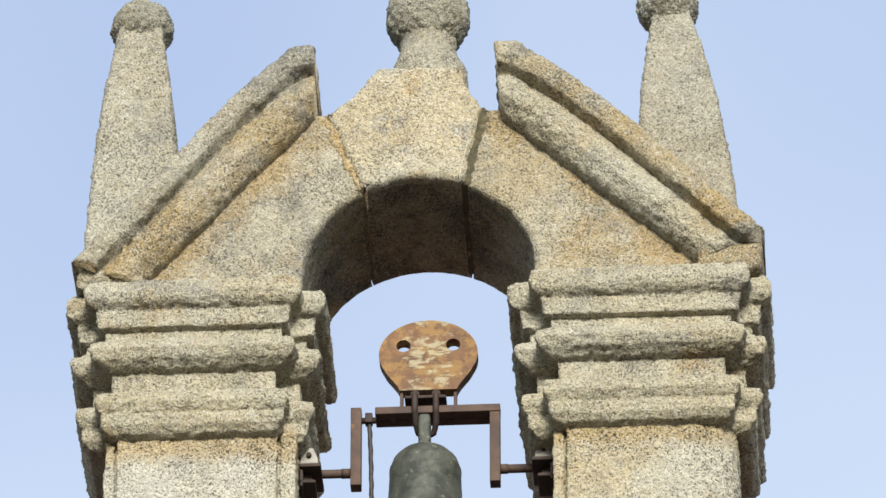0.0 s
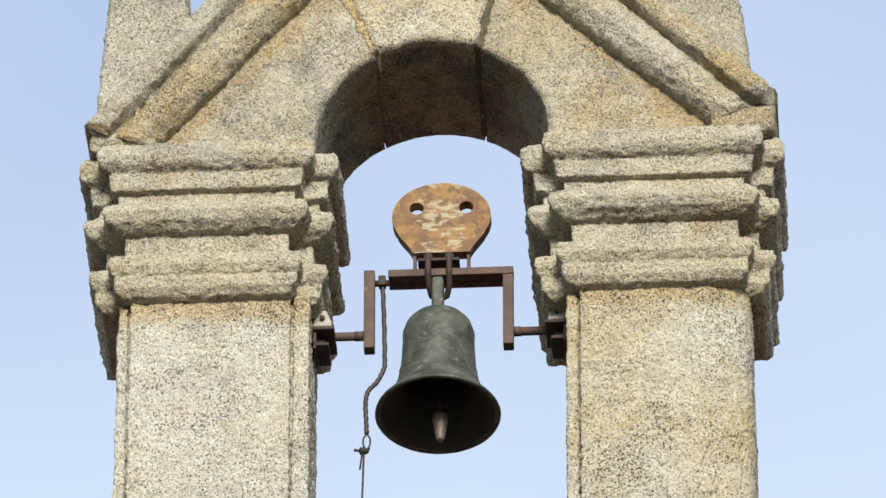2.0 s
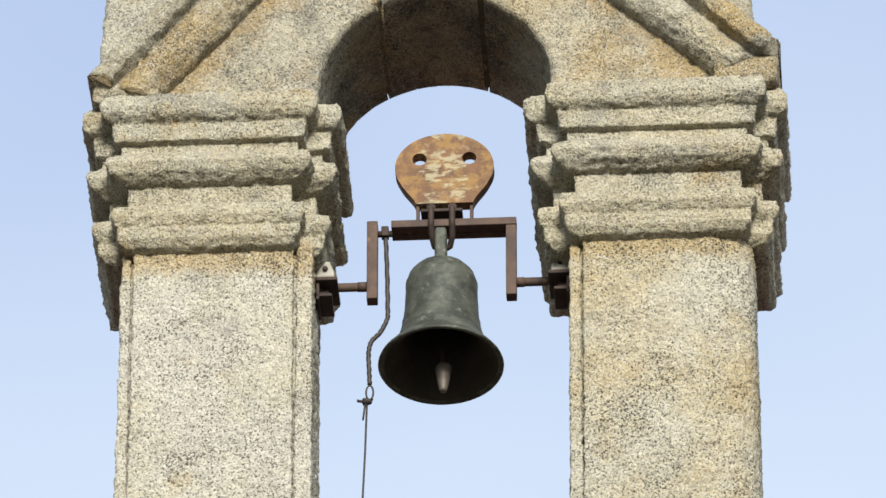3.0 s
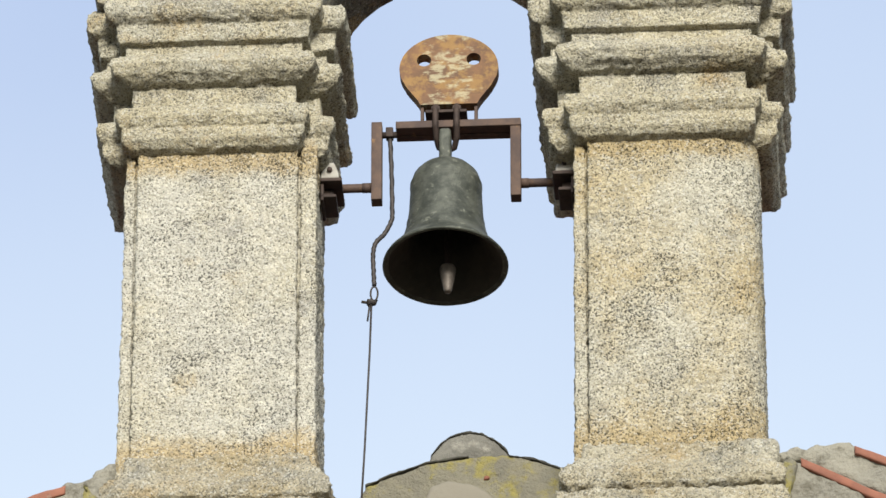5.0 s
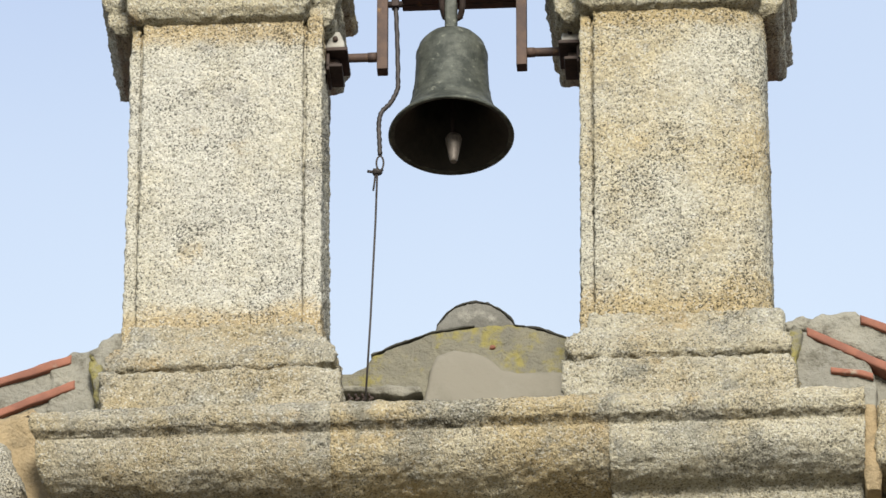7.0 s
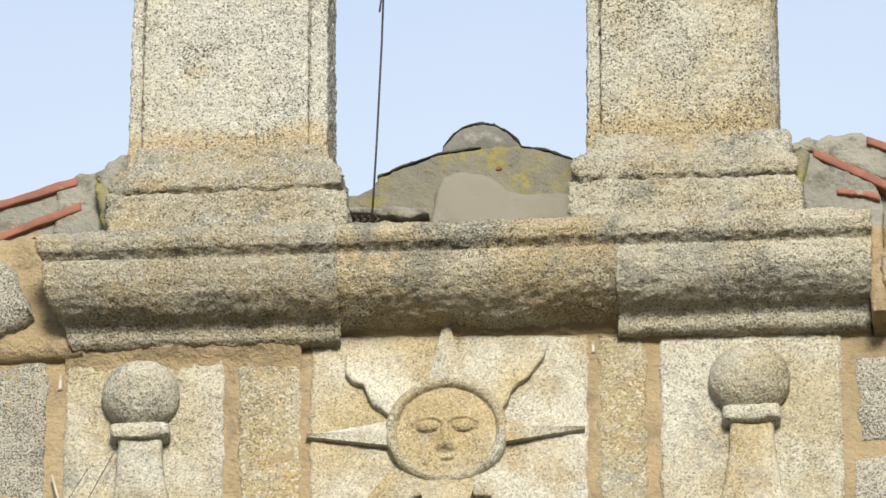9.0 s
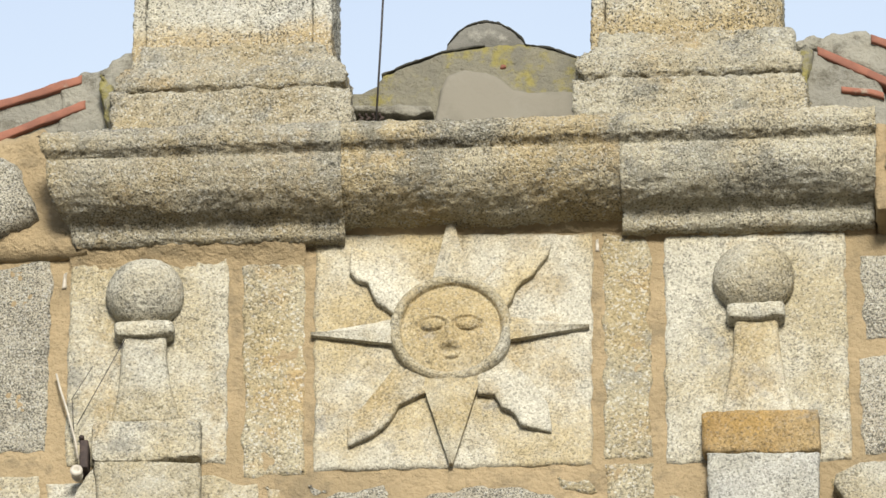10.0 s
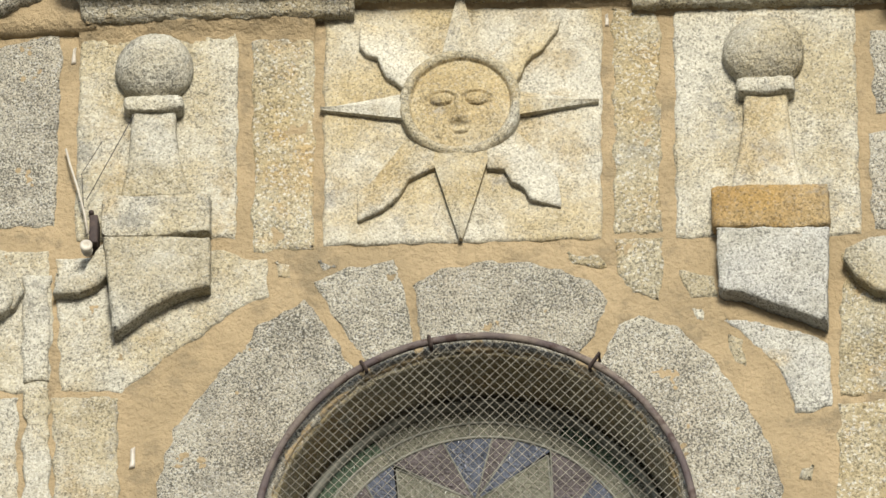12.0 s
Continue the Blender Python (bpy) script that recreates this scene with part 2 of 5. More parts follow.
LEAD = simple("lead_came", (0.20, 0.20, 0.165), (0.15, 0.15, 0.125), 30.0, 0.6, 0.3)
PLASTER = simple("plain_plaster", (0.60, 0.56, 0.46), (0.52, 0.47, 0.37), 1.2, 0.95, bscale=20.0)
# near-black colour that stands in for the shade of unlit hollows
DARK = simple("painted_shade", (0.02, 0.018, 0.015), (0.03, 0.026, 0.022), 2.0, 0.95)
GROUND = simple("grey_paving", (0.065, 0.062, 0.055), (0.05, 0.047, 0.042), 0.6, 0.95, 0, None, bscale=6.0)


def scraped_paint():
    """Pale paint left in ragged horizontal scrapes on the rusty plate."""
    nt = PLATE.node_tree
    b = nt.nodes["Principled BSDF"]
    old = b.inputs["Base Color"].links[0].from_socket
    tc = nt.nodes.new("ShaderNodeTexCoord")
    mp = nt.nodes.new("ShaderNodeMapping")
    mp.inputs["Scale"].default_value = (9, 9, 30)
    nt.links.new(tc.outputs["Object"], mp.inputs[0])
    n = noise_node(nt, mp.outputs[0], 1.5, 7, 0.75)
    sx = nt.nodes.new("ShaderNodeSeparateXYZ")
    nt.links.new(tc.outputs["Object"], sx.inputs[0])
    mid = span(nt, math_node(nt, "ABSOLUTE", math_node(nt, "SUBTRACT", sx.outputs[0], 0.03), 0.0), 0.05, 0.16, 0.07, -0.06)
    big = noise_node(nt, tc.outputs["Object"], 11.0, 3, 0.6)
    f = math_node(nt, "MULTIPLY", span(nt, math_node(nt, "ADD", n, mid), 0.54, 0.63), span(nt, math_node(nt, "ADD", big, mid), 0.48, 0.58))
    stain = mixc(nt, span(nt, noise_node(nt, tc.outputs["Object"], 16.0, 5, 0.7), 0.45, 0.62, 0, 0.7), old, (0.27, 0.16, 0.055))
    nt.links.new(mixc(nt, math_node(nt, "MULTIPLY", f, 0.7), stain, (0.37, 0.34, 0.22)), b.inputs["Base Color"])


scraped_paint()


def glass(name, tint, rough=0.07):
    m, nt, b = base_mat(name, rough)
    tc = nt.nodes.new("ShaderNodeTexCoord")
    n = noise_node(nt, tc.outputs["Object"], 75.0, 2, 0.5)
    col = mixc(nt, span(nt, noise_node(nt, tc.outputs["Object"], 9.0, 5, 0.6), 0.35, 0.65), tint, tuple(c * 0.7 for c in tint))
    nt.links.new(col, b.inputs["Base Color"])
    b.inputs["Transmission Weight"].default_value = 0.08
    b.inputs["Specular IOR Level"].default_value = 1.0
    bump(nt, b, n, 1.0, 0.03)
    return m


GLASS_CLEAR = glass("hammered_clear_glass", (0.21, 0.205, 0.155))
GLASS_BLUE = glass("hammered_blue_glass", (0.12, 0.135, 0.175))
GLASS_MAUVE = glass("hammered_mauve_glass", (0.14, 0.12, 0.12))
GLASS_GREEN = glass("hammered_green_glass", (0.09, 0.13, 0.085))


# ---- builders ----
def thing(name, at, label, category, kind="", group=""):
    ob = new(name)
    ob.empty_display_size = 0.05
    ob.matrix_world = Matrix.Translation(at)
    return tagged(ob, label, category, group, kind)


def obj(name, bm, material):
    bmesh.ops.recalc_face_normals(bm, faces=bm.faces)
    me = bpy.data.meshes.new(name)
    bm.to_mesh(me)
    bm.free()
    me.materials.append(material)
    return new(name, me)


def part(name, bm, material, parent, label=""):
    ob = obj(name, bm, material)
    ob.parent = parent
    if parent.type == "EMPTY":
        ob.matrix_parent_inverse = parent.matrix_basis.inverted()
    return tagged(ob, label)


def smooth(bm, on=True):
    for f in bm.faces:
        f.smooth = on
    return bm


def rough(bm, amp, freq=9.0, seed=0.0, fine=0.45, grit=0.0):
    """Weather a fine mesh: push its vertices in and out by noise; grit lifts single grains."""
    bm.normal_update()
    off = Vector((seed * 3.7, seed * 1.9, seed * 5.3))
    for v in bm.verts:
        c = v.co * freq + off
        d = amp * (noise.noise(c) + fine * noise.noise(c * 3.3) + fine * 0.6 * noise.noise(c * 7.9))
        if grit:
            g = v.co * 58.0 + off
            d += grit * (noise.noise(g) + 0.7 * noise.noise(g * 1.9) - 0.6 * max(0.0, noise.noise(c * 4.1)))
        v.co += v.normal * d
    return bm


def ticks(lo, hi, r, step):
    n = max(1, int(round((hi - lo - 2 * r) / step)))
    return [lo, lo + 0.35 * r, lo + r] + [lo + r + (hi - lo - 2 * r) * i / n for i in range(1, n)] + [hi - r, hi - 0.35 * r, hi]


def rbox(x0, x1, y0, y1, z0, z1, r=0.02, step=0.04, bm=None):
    """A block with rounded edges and a fine skin."""
    bm = bm or bmesh.new()
    lo, hi = Vector((x0, y0, z0)), Vector((x1, y1, z1))
    r = min(r, (x1 - x0) / 2.01, (y1 - y0) / 2.01, (z1 - z0) / 2.01)
    ax = [ticks(lo[i], hi[i], r, step) for i in range(3)]
    made = {}

    def vert(i, j, k):
        if (i, j, k) not in made:
            p = Vector((ax[0][i], ax[1][j], ax[2][k]))
            q = Vector([min(max(p[c], lo[c] + r), hi[c] - r) for c in range(3)])
            d = p - q
            made[i, j, k] = bm.verts.new(q + d.normalized() * r if d.length > 1e-9 else p)
        return made[i, j, k]

    n = [len(t) - 1 for t in ax]
    for side in (0, 1):
        for i in range(n[0]):
            for j in range(n[1]):
                k = side * n[2]
                bm.faces.new([vert(i, j, k), vert(i + 1, j, k), vert(i + 1, j + 1, k), vert(i, j + 1, k)])
            for k in range(n[2]):
                j = side * n[1]
                bm.faces.new([vert(i, j, k), vert(i + 1, j, k), vert(i + 1, j, k + 1), vert(i, j, k + 1)])
        for j in range(n[1]):
            for k in range(n[2]):
                i = side * n[0]
                bm.faces.new([vert(i, j, k), vert(i, j + 1, k), vert(i, j + 1, k + 1), vert(i, j, k + 1)])
    return smooth(bm)


def resample(pts, step, closed=True):
    out = []
    for i in range(len(pts) if closed else len(pts) - 1):
        a, b = Vector(pts[i]), Vector(pts[(i + 1) % len(pts)])
        n = max(1, int(math.ceil((b - a).length / step)))
        out += [a.lerp(b, k / n) for k in range(n)]
    if not closed:
        out.append(Vector(pts[-1]))
    return out


def area2(p):
    return sum(p[i].x * p[(i + 1) % len(p)].y - p[(i + 1) % len(p)].x * p[i].y for i in range(len(p))) / 2


def inset(p, d):
    n = len(p)
    out = []
    for i in range(n):
        a, b, c = p[i - 1], p[i], p[(i + 1) % n]
        e1, e2 = (b - a).normalized(), (c - b).normalized()
        m = Vector((-e1.y - e2.y, e1.x + e2.x))
        m = m.normalized() if m.length > 1e-6 else Vector((-e1.y, e1.x))
        k = max(0.45, m.dot(Vector((-e1.y, e1.x))))
        out.append(b + m * d / k)
    return out


def inside(q, poly):
    hit = False
    for i in range(len(poly)):
        a, b = poly[i - 1], poly[i]
        if (a.y > q.y) != (b.y > q.y) and q.x < (b.x - a.x) * (q.y - a.y) / (b.y - a.y) + a.x:
            hit = not hit
    return hit


def slab(outline, y0, y1, r=0.012, step=0.03, wob=0.0, dome=0.0, ysteps=1, bm=None, region=None, seed=0.0):
    """A stone with a free outline in the wall's plane (x, z), its face at y0 and its back at y1, with worn edges."""
    from mathutils import geometry
    bm = bm or bmesh.new()
    p = resample([Vector(q) for q in outline], step)
    if area2(p) < 0:
        p.reverse()
    if wob:
        p = [q + Vector((noise.noise(Vector((q.x * 14, q.y * 14, seed))), noise.noise(Vector((q.x * 14, seed + 7, q.y * 14))))) * wob for q in p]
    rings = [[bm.verts.new((q.x, y, q.y)) for q in p] for y in [y1 + (y0 + r - y1) * i / ysteps for i in range(ysteps + 1)]]
    for f, g in ((0.30, 0.71), (1.0, 1.0)):
        q2 = inset(p, r * f)
        rings.append([bm.verts.new((q.x, y0 + r * (1 - g), q.y)) for q in q2])
    n = len(p)
    for a, b in zip(rings, rings[1:]):
        for i in range(n):
            bm.faces.new([a[i], a[(i + 1) % n], b[(i + 1) % n], b[i]])
    pts = list(q2)
    x0, x1 = min(q.x for q in p), max(q.x for q in p)
    z0, z1 = min(q.y for q in p), max(q.y for q in p)
    if region:
        x0, x1, z0, z1 = max(x0, region[0]), min(x1, region[1]), max(z0, region[2]), min(z1, region[3])
    core = inset(p, r + step * 0.55)
    row, z = 0, z0
    while z < z1:
        x = x0 + (0.5 * step if row % 2 else 0)
        while x < x1:
            q = Vector((x, z))
            if inside(q, core):
                pts.append(q)
            x += step
        z += step * 0.87
        row += 1
    vs, es, fs, ov, oe, of = geometry.delaunay_2d_cdt(pts, [], [list(range(n))], 1, 1e-6)
    mid = Vector(((x0 + x1) / 2, (z0 + z1) / 2))
    half = max(x1 - x0, z1 - z0) / 2 or 1
    new_v = []
    for q, src in zip(vs, ov):
        if src and src[0] < n:
            new_v.append(rings[-1][src[0]])
        else:
            new_v.append(bm.verts.new((q.x, y0 - dome * max(0, 1 - ((q - mid).length / half) ** 2), q.y)))
    for f in fs:
        try:
            bm.faces.new([new_v[i] for i in f])
        except ValueError:
            pass
    try:
        bm.faces.new(rings[0])
    except ValueError:
        pass
    return smooth(bm)


def moulding(plan, profile, step=0.02, pstep=0.012, closed=True):
    """Carry a moulding profile (projection, height) round a plan of right angles, given anticlockwise."""
    bm = bmesh.new()
    prof = resample([Vector(q) for q in profile], pstep, closed=False)
    n = len(plan)
    pl = [Vector(q) for q in plan]
    out = []
    for i in range(n):
        e1, e2 = (pl[i] - pl[i - 1]).normalized(), (pl[(i + 1) % n] - pl[i]).normalized()
        out.append(Vector((e1.y, -e1.x)) + Vector((e2.y, -e2.x)) if abs(e1.dot(e2)) < 0.5 else Vector((e1.y, -e1.x)))
    cuts = [max(1, int(round((pl[(i + 1) % n] - pl[i]).length / step))) for i in range(n)]
    rings = []
    for q in prof:
        ring = []
        for i in range(n):
            a, b = pl[i] + out[i] * q.x, pl[(i + 1) % n] + out[(i + 1) % n] * q.x
            for k in range(cuts[i]):
                c = a.lerp(b, k / cuts[i])
                ring.append(bm.verts.new((c.x, c.y, q.y)))
        rings.append(ring)
    m = len(rings[0])
    for a, b in zip(rings, rings[1:]):
        for i in range(m):
            bm.faces.new([a[i], a[(i + 1) % m], b[(i + 1) % m], b[i]])
    bm.faces.new(rings[0])
    bm.faces.new(rings[-1])
    return smooth(bm)


def lathe(profile, at, axis="z", seg=48, pstep=0.012, bm=None, squash=1.0):
    """Turn a profile of (radius, height) round a vertical axis, or round one that points out of the wall."""
    bm = bm or bmesh.new()
    prof = resample([Vector(q) for q in profile], pstep, closed=False)
    rings = []
    for q in prof:
        if q.x < 1e-5:
            c = Vector((0, 0, q.y)) if axis == "z" else Vector((0, -q.y, 0))
            rings.append([bm.verts.new(Vector(at) + c)])
            continue
        ring = []
        for i in range(seg):
            t = 2 * math.pi * i / seg
            c = Vector((q.x * math.cos(t), q.x * math.sin(t), q.y)) if axis == "z" else Vector((q.x * math.cos(t), -q.y, q.x * math.sin(t) * squash))
            ring.append(bm.verts.new(Vector(at) + c))
        rings.append(ring)
    for a, b in zip(rings, rings[1:]):
        for i in range(max(len(a), len(b))):
            j = (i + 1) % max(len(a), len(b))
            if len(a) == 1 and len(b) == 1:
                continue
            if len(a) == 1:
                bm.faces.new([a[0], b[i], b[j]])
            elif len(b) == 1:
                bm.faces.new([a[i], a[j], b[0]])
            else:
                bm.faces.new([a[i], a[j], b[j], b[i]])
    return smooth(bm)


def arc_points(cx, cz, r, a0, a1, n):
    return [(cx + r * math.cos(radians(a0 + (a1 - a0) * i / n)), cz + r * math.sin(radians(a0 + (a1 - a0) * i / n))) for i in range(n + 1)]


def ball(at, r, squash=1.0, seg=48, front=None):
    prof = [(max(0, r * math.cos(radians(t))), r * squash * math.sin(radians(t))) for t in range(-90, 91, 3)]
    prof[0], prof[-1] = (0, -r * squash), (0, r * squash)
    return lathe(prof, at, seg=seg, pstep=1.0)


def tube(points, r, seg=8, bm=None, twist=0.0, lump=0.0):
    """A rod or rope along a line of points; lump makes the strands show."""
    bm = bm or bmesh.new()
    pts = [Vector(p) for p in points]
    rings = []
    for i, p in enumerate(pts):
        d = (pts[min(i + 1, len(pts) - 1)] - pts[max(i - 1, 0)]).normalized()
        u = d.cross(Vector((0, 1, 0.01))).normalized()
        w = d.cross(u)
        ring = []
        for k in range(seg):
            t = 2 * math.pi * k / seg
            rr = r * (1 + lump * math.cos(3 * t + twist * i))
            ring.append(bm.verts.new(p + u * rr * math.cos(t) + w * rr * math.sin(t)))
        rings.append(ring)
    for a, b in zip(rings, rings[1:]):
        for k in range(seg):
            bm.faces.new([a[k], a[(k + 1) % seg], b[(k + 1) % seg], b[k]])
    bm.faces.new(rings[0])
    bm.faces.new(rings[-1])
    return smooth(bm)


def tilt(bm, pivot, degrees):
    bmesh.ops.rotate(bm, verts=bm.verts, cent=pivot, matrix=Matrix.Rotation(radians(degrees), 3, "X"))
    return bm


def joint_boxes(*boxes, r=0.004):
    bm = bmesh.new()
    for b in boxes:
        rbox(*b, r=r, step=0.1, bm=bm)
    return bm


# ---- the setting: ground, church front, nave, roof ----
bm = bmesh.new()
bmesh.ops.create_grid(bm, x_segments=8, y_segments=8, size=1500)
tagged(obj("ground", bm, GROUND), "plain grey paving that spreads before the church", "ground", kind="structure")

OCX, OCZ, OCR = 0.035, 14.43, 0.70       # the round window


def roof_z(x):
    return 17.02 - 0.36 * (abs(x) - 1.45)


facade = thing("wall_front", (0, 0, 0), "church front of granite blocks bedded in sandy mortar", "wall", kind="structure")
bm = bmesh.new()
for side in (-1, 1):
    arc = arc_points(OCX, OCZ, OCR + 0.01, 90, 90 - side * 180, 40)
    out = [(OCX, 16.6)] + [(side * 1.3, 16.6), (side * 1.45, 16.9), (side * 4.6, roof_z(4.6) - 0.12), (side * 4.6, 0), (OCX, 0)] + arc[::-1]
    slab(out, 0.0, 0.5, r=0.004, step=0.04, region=(-1.8, 1.8, 14.2, 17.0), bm=bm)
rough(bm, 0.0075, 8.0, 1, 0.6)
part("mortar_bed", bm, MORTAR, facade, "sandy ochre mortar")
part("mortar_patch", rough(slab([(-0.14, 15.46), (0.2, 15.46), (0.21, 15.58), (-0.15, 15.57)], 0.0, 0.1, 0.02, 0.025, wob=0.03), 0.006, 9, 2), MORTAR, facade)

nave = thing("wall_nave", (0, 6, 0), "plain plastered side and rear walls of the nave", "wall", kind="structure")
for x in (-4.6, 4.3):
    part("side_wall", rbox(x, x + 0.3, 0.5, 14, 0, 15.6, 0.01, 5), PLASTER, nave)
part("rear_wall", slab([(-4.3, 0), (4.3, 0), (4.3, 15.6), (0, 17.2), (-4.3, 15.6)], 13.7, 14.0, 0.01, 3), PLASTER, nave)
# added panel behind the round window, its near-black paint standing for the unlit nave
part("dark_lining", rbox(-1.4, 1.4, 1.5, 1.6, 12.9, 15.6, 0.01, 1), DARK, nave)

roof = thing("roof", (0, 6, 17), "shallow nave roof of terracotta tiles set in cement", "roof", kind="structure")
for side in (-1, 1):
    out = [(side * 0.02, 17.40), (side * 4.8, 15.72), (side * 4.8, 15.86), (side * 0.02, 17.54)]
    part("roof_slope", slab(out, 0.75, 14.2, 0.01, 0.5), TILE, roof)
for i in range(18):
    y = 0.9 + i * 0.74
    prof = arc_points(0.09, 17.5, 0.15, 0, 180, 10) + arc_points(0.09, 17.5, 0.13, 180, 0, 10)
    part("ridge_tile", slab(prof, y, y + 0.76, 0.004, 0.05), TILE, roof)

# ---- the roof's end between the pillars, filled with cement ----
gable_fill = thing("roof_end", (0.02, 0.45, 17.0), "weathered cement filling under the roof ridge, yellow with lichen", "roof end", kind="structure")
TOP = [(-0.46, 17.35), (-0.363, 17.358), (-0.31, 17.378), (-0.29, 17.42), (-0.199, 17.461), (-0.085, 17.505), (0.08, 17.53), (0.234, 17.536), (0.326, 17.507), (0.408, 17.47), (0.5, 17.44)]
out = [(-0.13, 16.85), (-0.10, 17.24), (-0.174, 17.235), (-0.256, 17.254), (-0.46, 17.262)] + TOP + [(0.5, 16.85)]
part("mossy_filling", rough(slab(out, 0.45, 0.85, 0.012, 0.015, wob=0.006, ysteps=12), 0.010, 8, 3, 0.6, 0.0025), LICHEN, gable_fill)
out = [(-0.13, 16.85), (-0.106, 17.191), (-0.086, 17.271), (-0.082, 17.338), (-0.049, 17.395), (0.008, 17.423), (0.09, 17.404), (0.147, 17.373), (0.18, 17.334), (0.237, 17.315), (0.48, 17.308), (0.48, 16.85)]
part("cement_patch", rough(slab(out, 0.425, 0.5, 0.016, 0.015, wob=0.008), 0.004, 5, 4, 0.45, 0.0008), CEMENT_NEW, gable_fill, "smooth grey cement patch")
DOME = [(-0.068, 17.505), (-0.056, 17.549), (-0.019, 17.601), (0.014, 17.627), (0.055, 17.642), (0.088, 17.644), (0.129, 17.636), (0.17, 17.609), (0.211, 17.569), (0.240, 17.53)]
part("ridge_end", rough(slab(DOME, 0.47, 0.95, 0.012, 0.014, wob=0.005, ysteps=8), 0.006, 12, 5, 0.6, 0.0025), CEMENT_DARK, gable_fill, "rounded ridge tile end packed with dark cement")


def crust(line, seed, y0=0.446):
    """A thin black rim of old tile and moss along a top edge."""
    out = [(x, z + 0.003) for x, z in line] + [(x, z - 0.004) for x, z in line[::-1]]
    part("blackened_rim", rough(slab(out, y0, 0.92, 0.002, 0.012, wob=0.004, ysteps=3), 0.004, 30, seed, 0.6), BLACK_CRUST, gable_fill, "thin black mossy rim")


crust(TOP[3:7], 6)
crust([(0.222, 17.531)] + TOP[8:], 7)
crust(DOME[1:], 8, 0.467)
out = [(-0.46, 17.25), (-0.44, 17.268), (-0.25, 17.262), (-0.11, 17.256), (-0.10, 17.238), (-0.174, 17.214), (-0.231, 17.229), (-0.305, 17.24)]
part("broken_ledge", rough(slab(out, 0.40, 0.47, 0.010, 0.012, wob=0.008), 0.006, 14, 6, 0.6, 0.002), CEMENT, gable_fill, "broken lip of old cement")
out = [(0.135, 17.425), (0.155, 17.430), (0.152, 17.442), (0.138, 17.445)]
part("brick_chip", rough(slab(out, 0.441, 0.47, 0.005, 0.006, wob=0.006), 0.003, 20, 9), TILE, gable_fill, "red brick chip in the cement")
# added block, painted near-black as the shade inside the gap
part("dark_gap", rbox(-0.5, -0.08, 0.62, 0.7, 16.8, 17.25, 0.01, 0.2), DARK, gable_fill, "near-black block standing in for shade in the gap under the broken cement")
part("gap_sill", rough(rbox(-0.46, -0.05, 0.40, 0.7, 16.8, 17.20, 0.02, 0.015), 0.008, 9, 7), CEMENT, gable_fill)


# ---- verges: tiles bedded in cement on the shoulders of the front ----
def verge(side):
    v = thing("roof_verge", (side * 1.5, 0.1, 16.9), "sloping roof edge of terracotta tiles bedded in grey cement", "roof edge", kind="structure")

    def bar(name, x0, z0, x1, z1, th, y0, y1, mat, lab="", hump=0.0):
        n = 14
        up = [(x0 + (x1 - x0) * i / n, z0 + (z1 - z0) * i / n + hump * math.sin(math.pi * i / n)) for i in range(n + 1)]
        bm = slab(up + [(x, z - th) for x, z in up[::-1]], y0, y1, 0.006, 0.03, wob=0.004, ysteps=4)
        part(name, rough(bm, 0.008 if mat is CEMENT else 0.004, 12, x0 * 7 + z0), mat, v, lab)

    s = side
    def lump(name, out, y0, y1, mat, lab="", seed=0):
        part(name, rough(slab(out, y0, y1, 0.016, 0.014, wob=0.010, ysteps=4, seed=seed), 0.009, 10, seed, 0.7, 0.0042), mat, v, lab)

    if s < 0:
        bar("bedding", -1.12, 17.226, -3.0, 16.624, 0.75, 0.02, 0.7, CEMENT)
        lump("bedding_lip", [(-1.08, 17.285), (-1.18, 17.265), (-1.21, 17.252), (-1.226, 17.221), (-1.252, 17.211), (-1.335, 17.19), (-1.40, 17.16), (-1.40, 16.95), (-1.08, 16.88)], 0.006, 0.3, CEMENT, seed=3)
        bar("verge_tile", -1.318, 17.182, -1.95, 16.978, 0.034, -0.002, 0.75, TILE, "terracotta tile edge")
        bar("verge_tile", -1.305, 17.077, -1.95, 16.81, 0.034, -0.003, 0.05, TILE, "broken terracotta tile edge")
        out = [(-1.25, 17.15), (-1.205, 17.10), (-1.18, 17.0), (-1.15, 16.86), (-1.20, 16.86), (-1.232, 17.0), (-1.253, 17.08)]
    else:
        bar("bedding", 1.12, 17.235, 3.0, 16.18, 0.75, 0.02, 0.7, CEMENT)
        lump("bedding_lip", [(1.16, 17.16), (1.27, 17.175), (1.50, 17.045), (1.52, 16.84), (1.14, 16.84)], -0.03, 0.3, CEMENT, seed=4)
        lump("tile_bedding", [(1.15, 17.2), (1.207, 17.233), (1.259, 17.251), (1.293, 17.242), (1.334, 17.256), (1.389, 17.261), (1.443, 17.25), (1.477, 17.231), (1.56, 17.185), (1.95, 17.0), (1.95, 16.83), (1.27, 17.195), (1.22, 17.185)], -0.012, 0.6, CEMENT, "rounded cement over the top tile", 5)
        bar("verge_tile", 1.272, 17.185, 1.95, 16.805, 0.036, -0.040, 0.75, TILE, "terracotta tile edge")
        bar("verge_tile", 1.354, 17.012, 1.50, 16.980, 0.022, -0.046, 0.05, TILE, "broken terracotta tile edge", 0.006)
        bar("verge_tile", 1.462, 17.236, 1.95, 17.0, 0.036, -0.03, 0.5, TILE, "terracotta tile edge")
        out = [(1.10, 16.84), (1.21, 16.84), (1.262, 17.15), (1.225, 17.185), (1.181, 17.075)]
    lump("mossy_bedding", out, -0.07, 0.2, LICHEN, "mossy crumbling mortar", 8 + s)


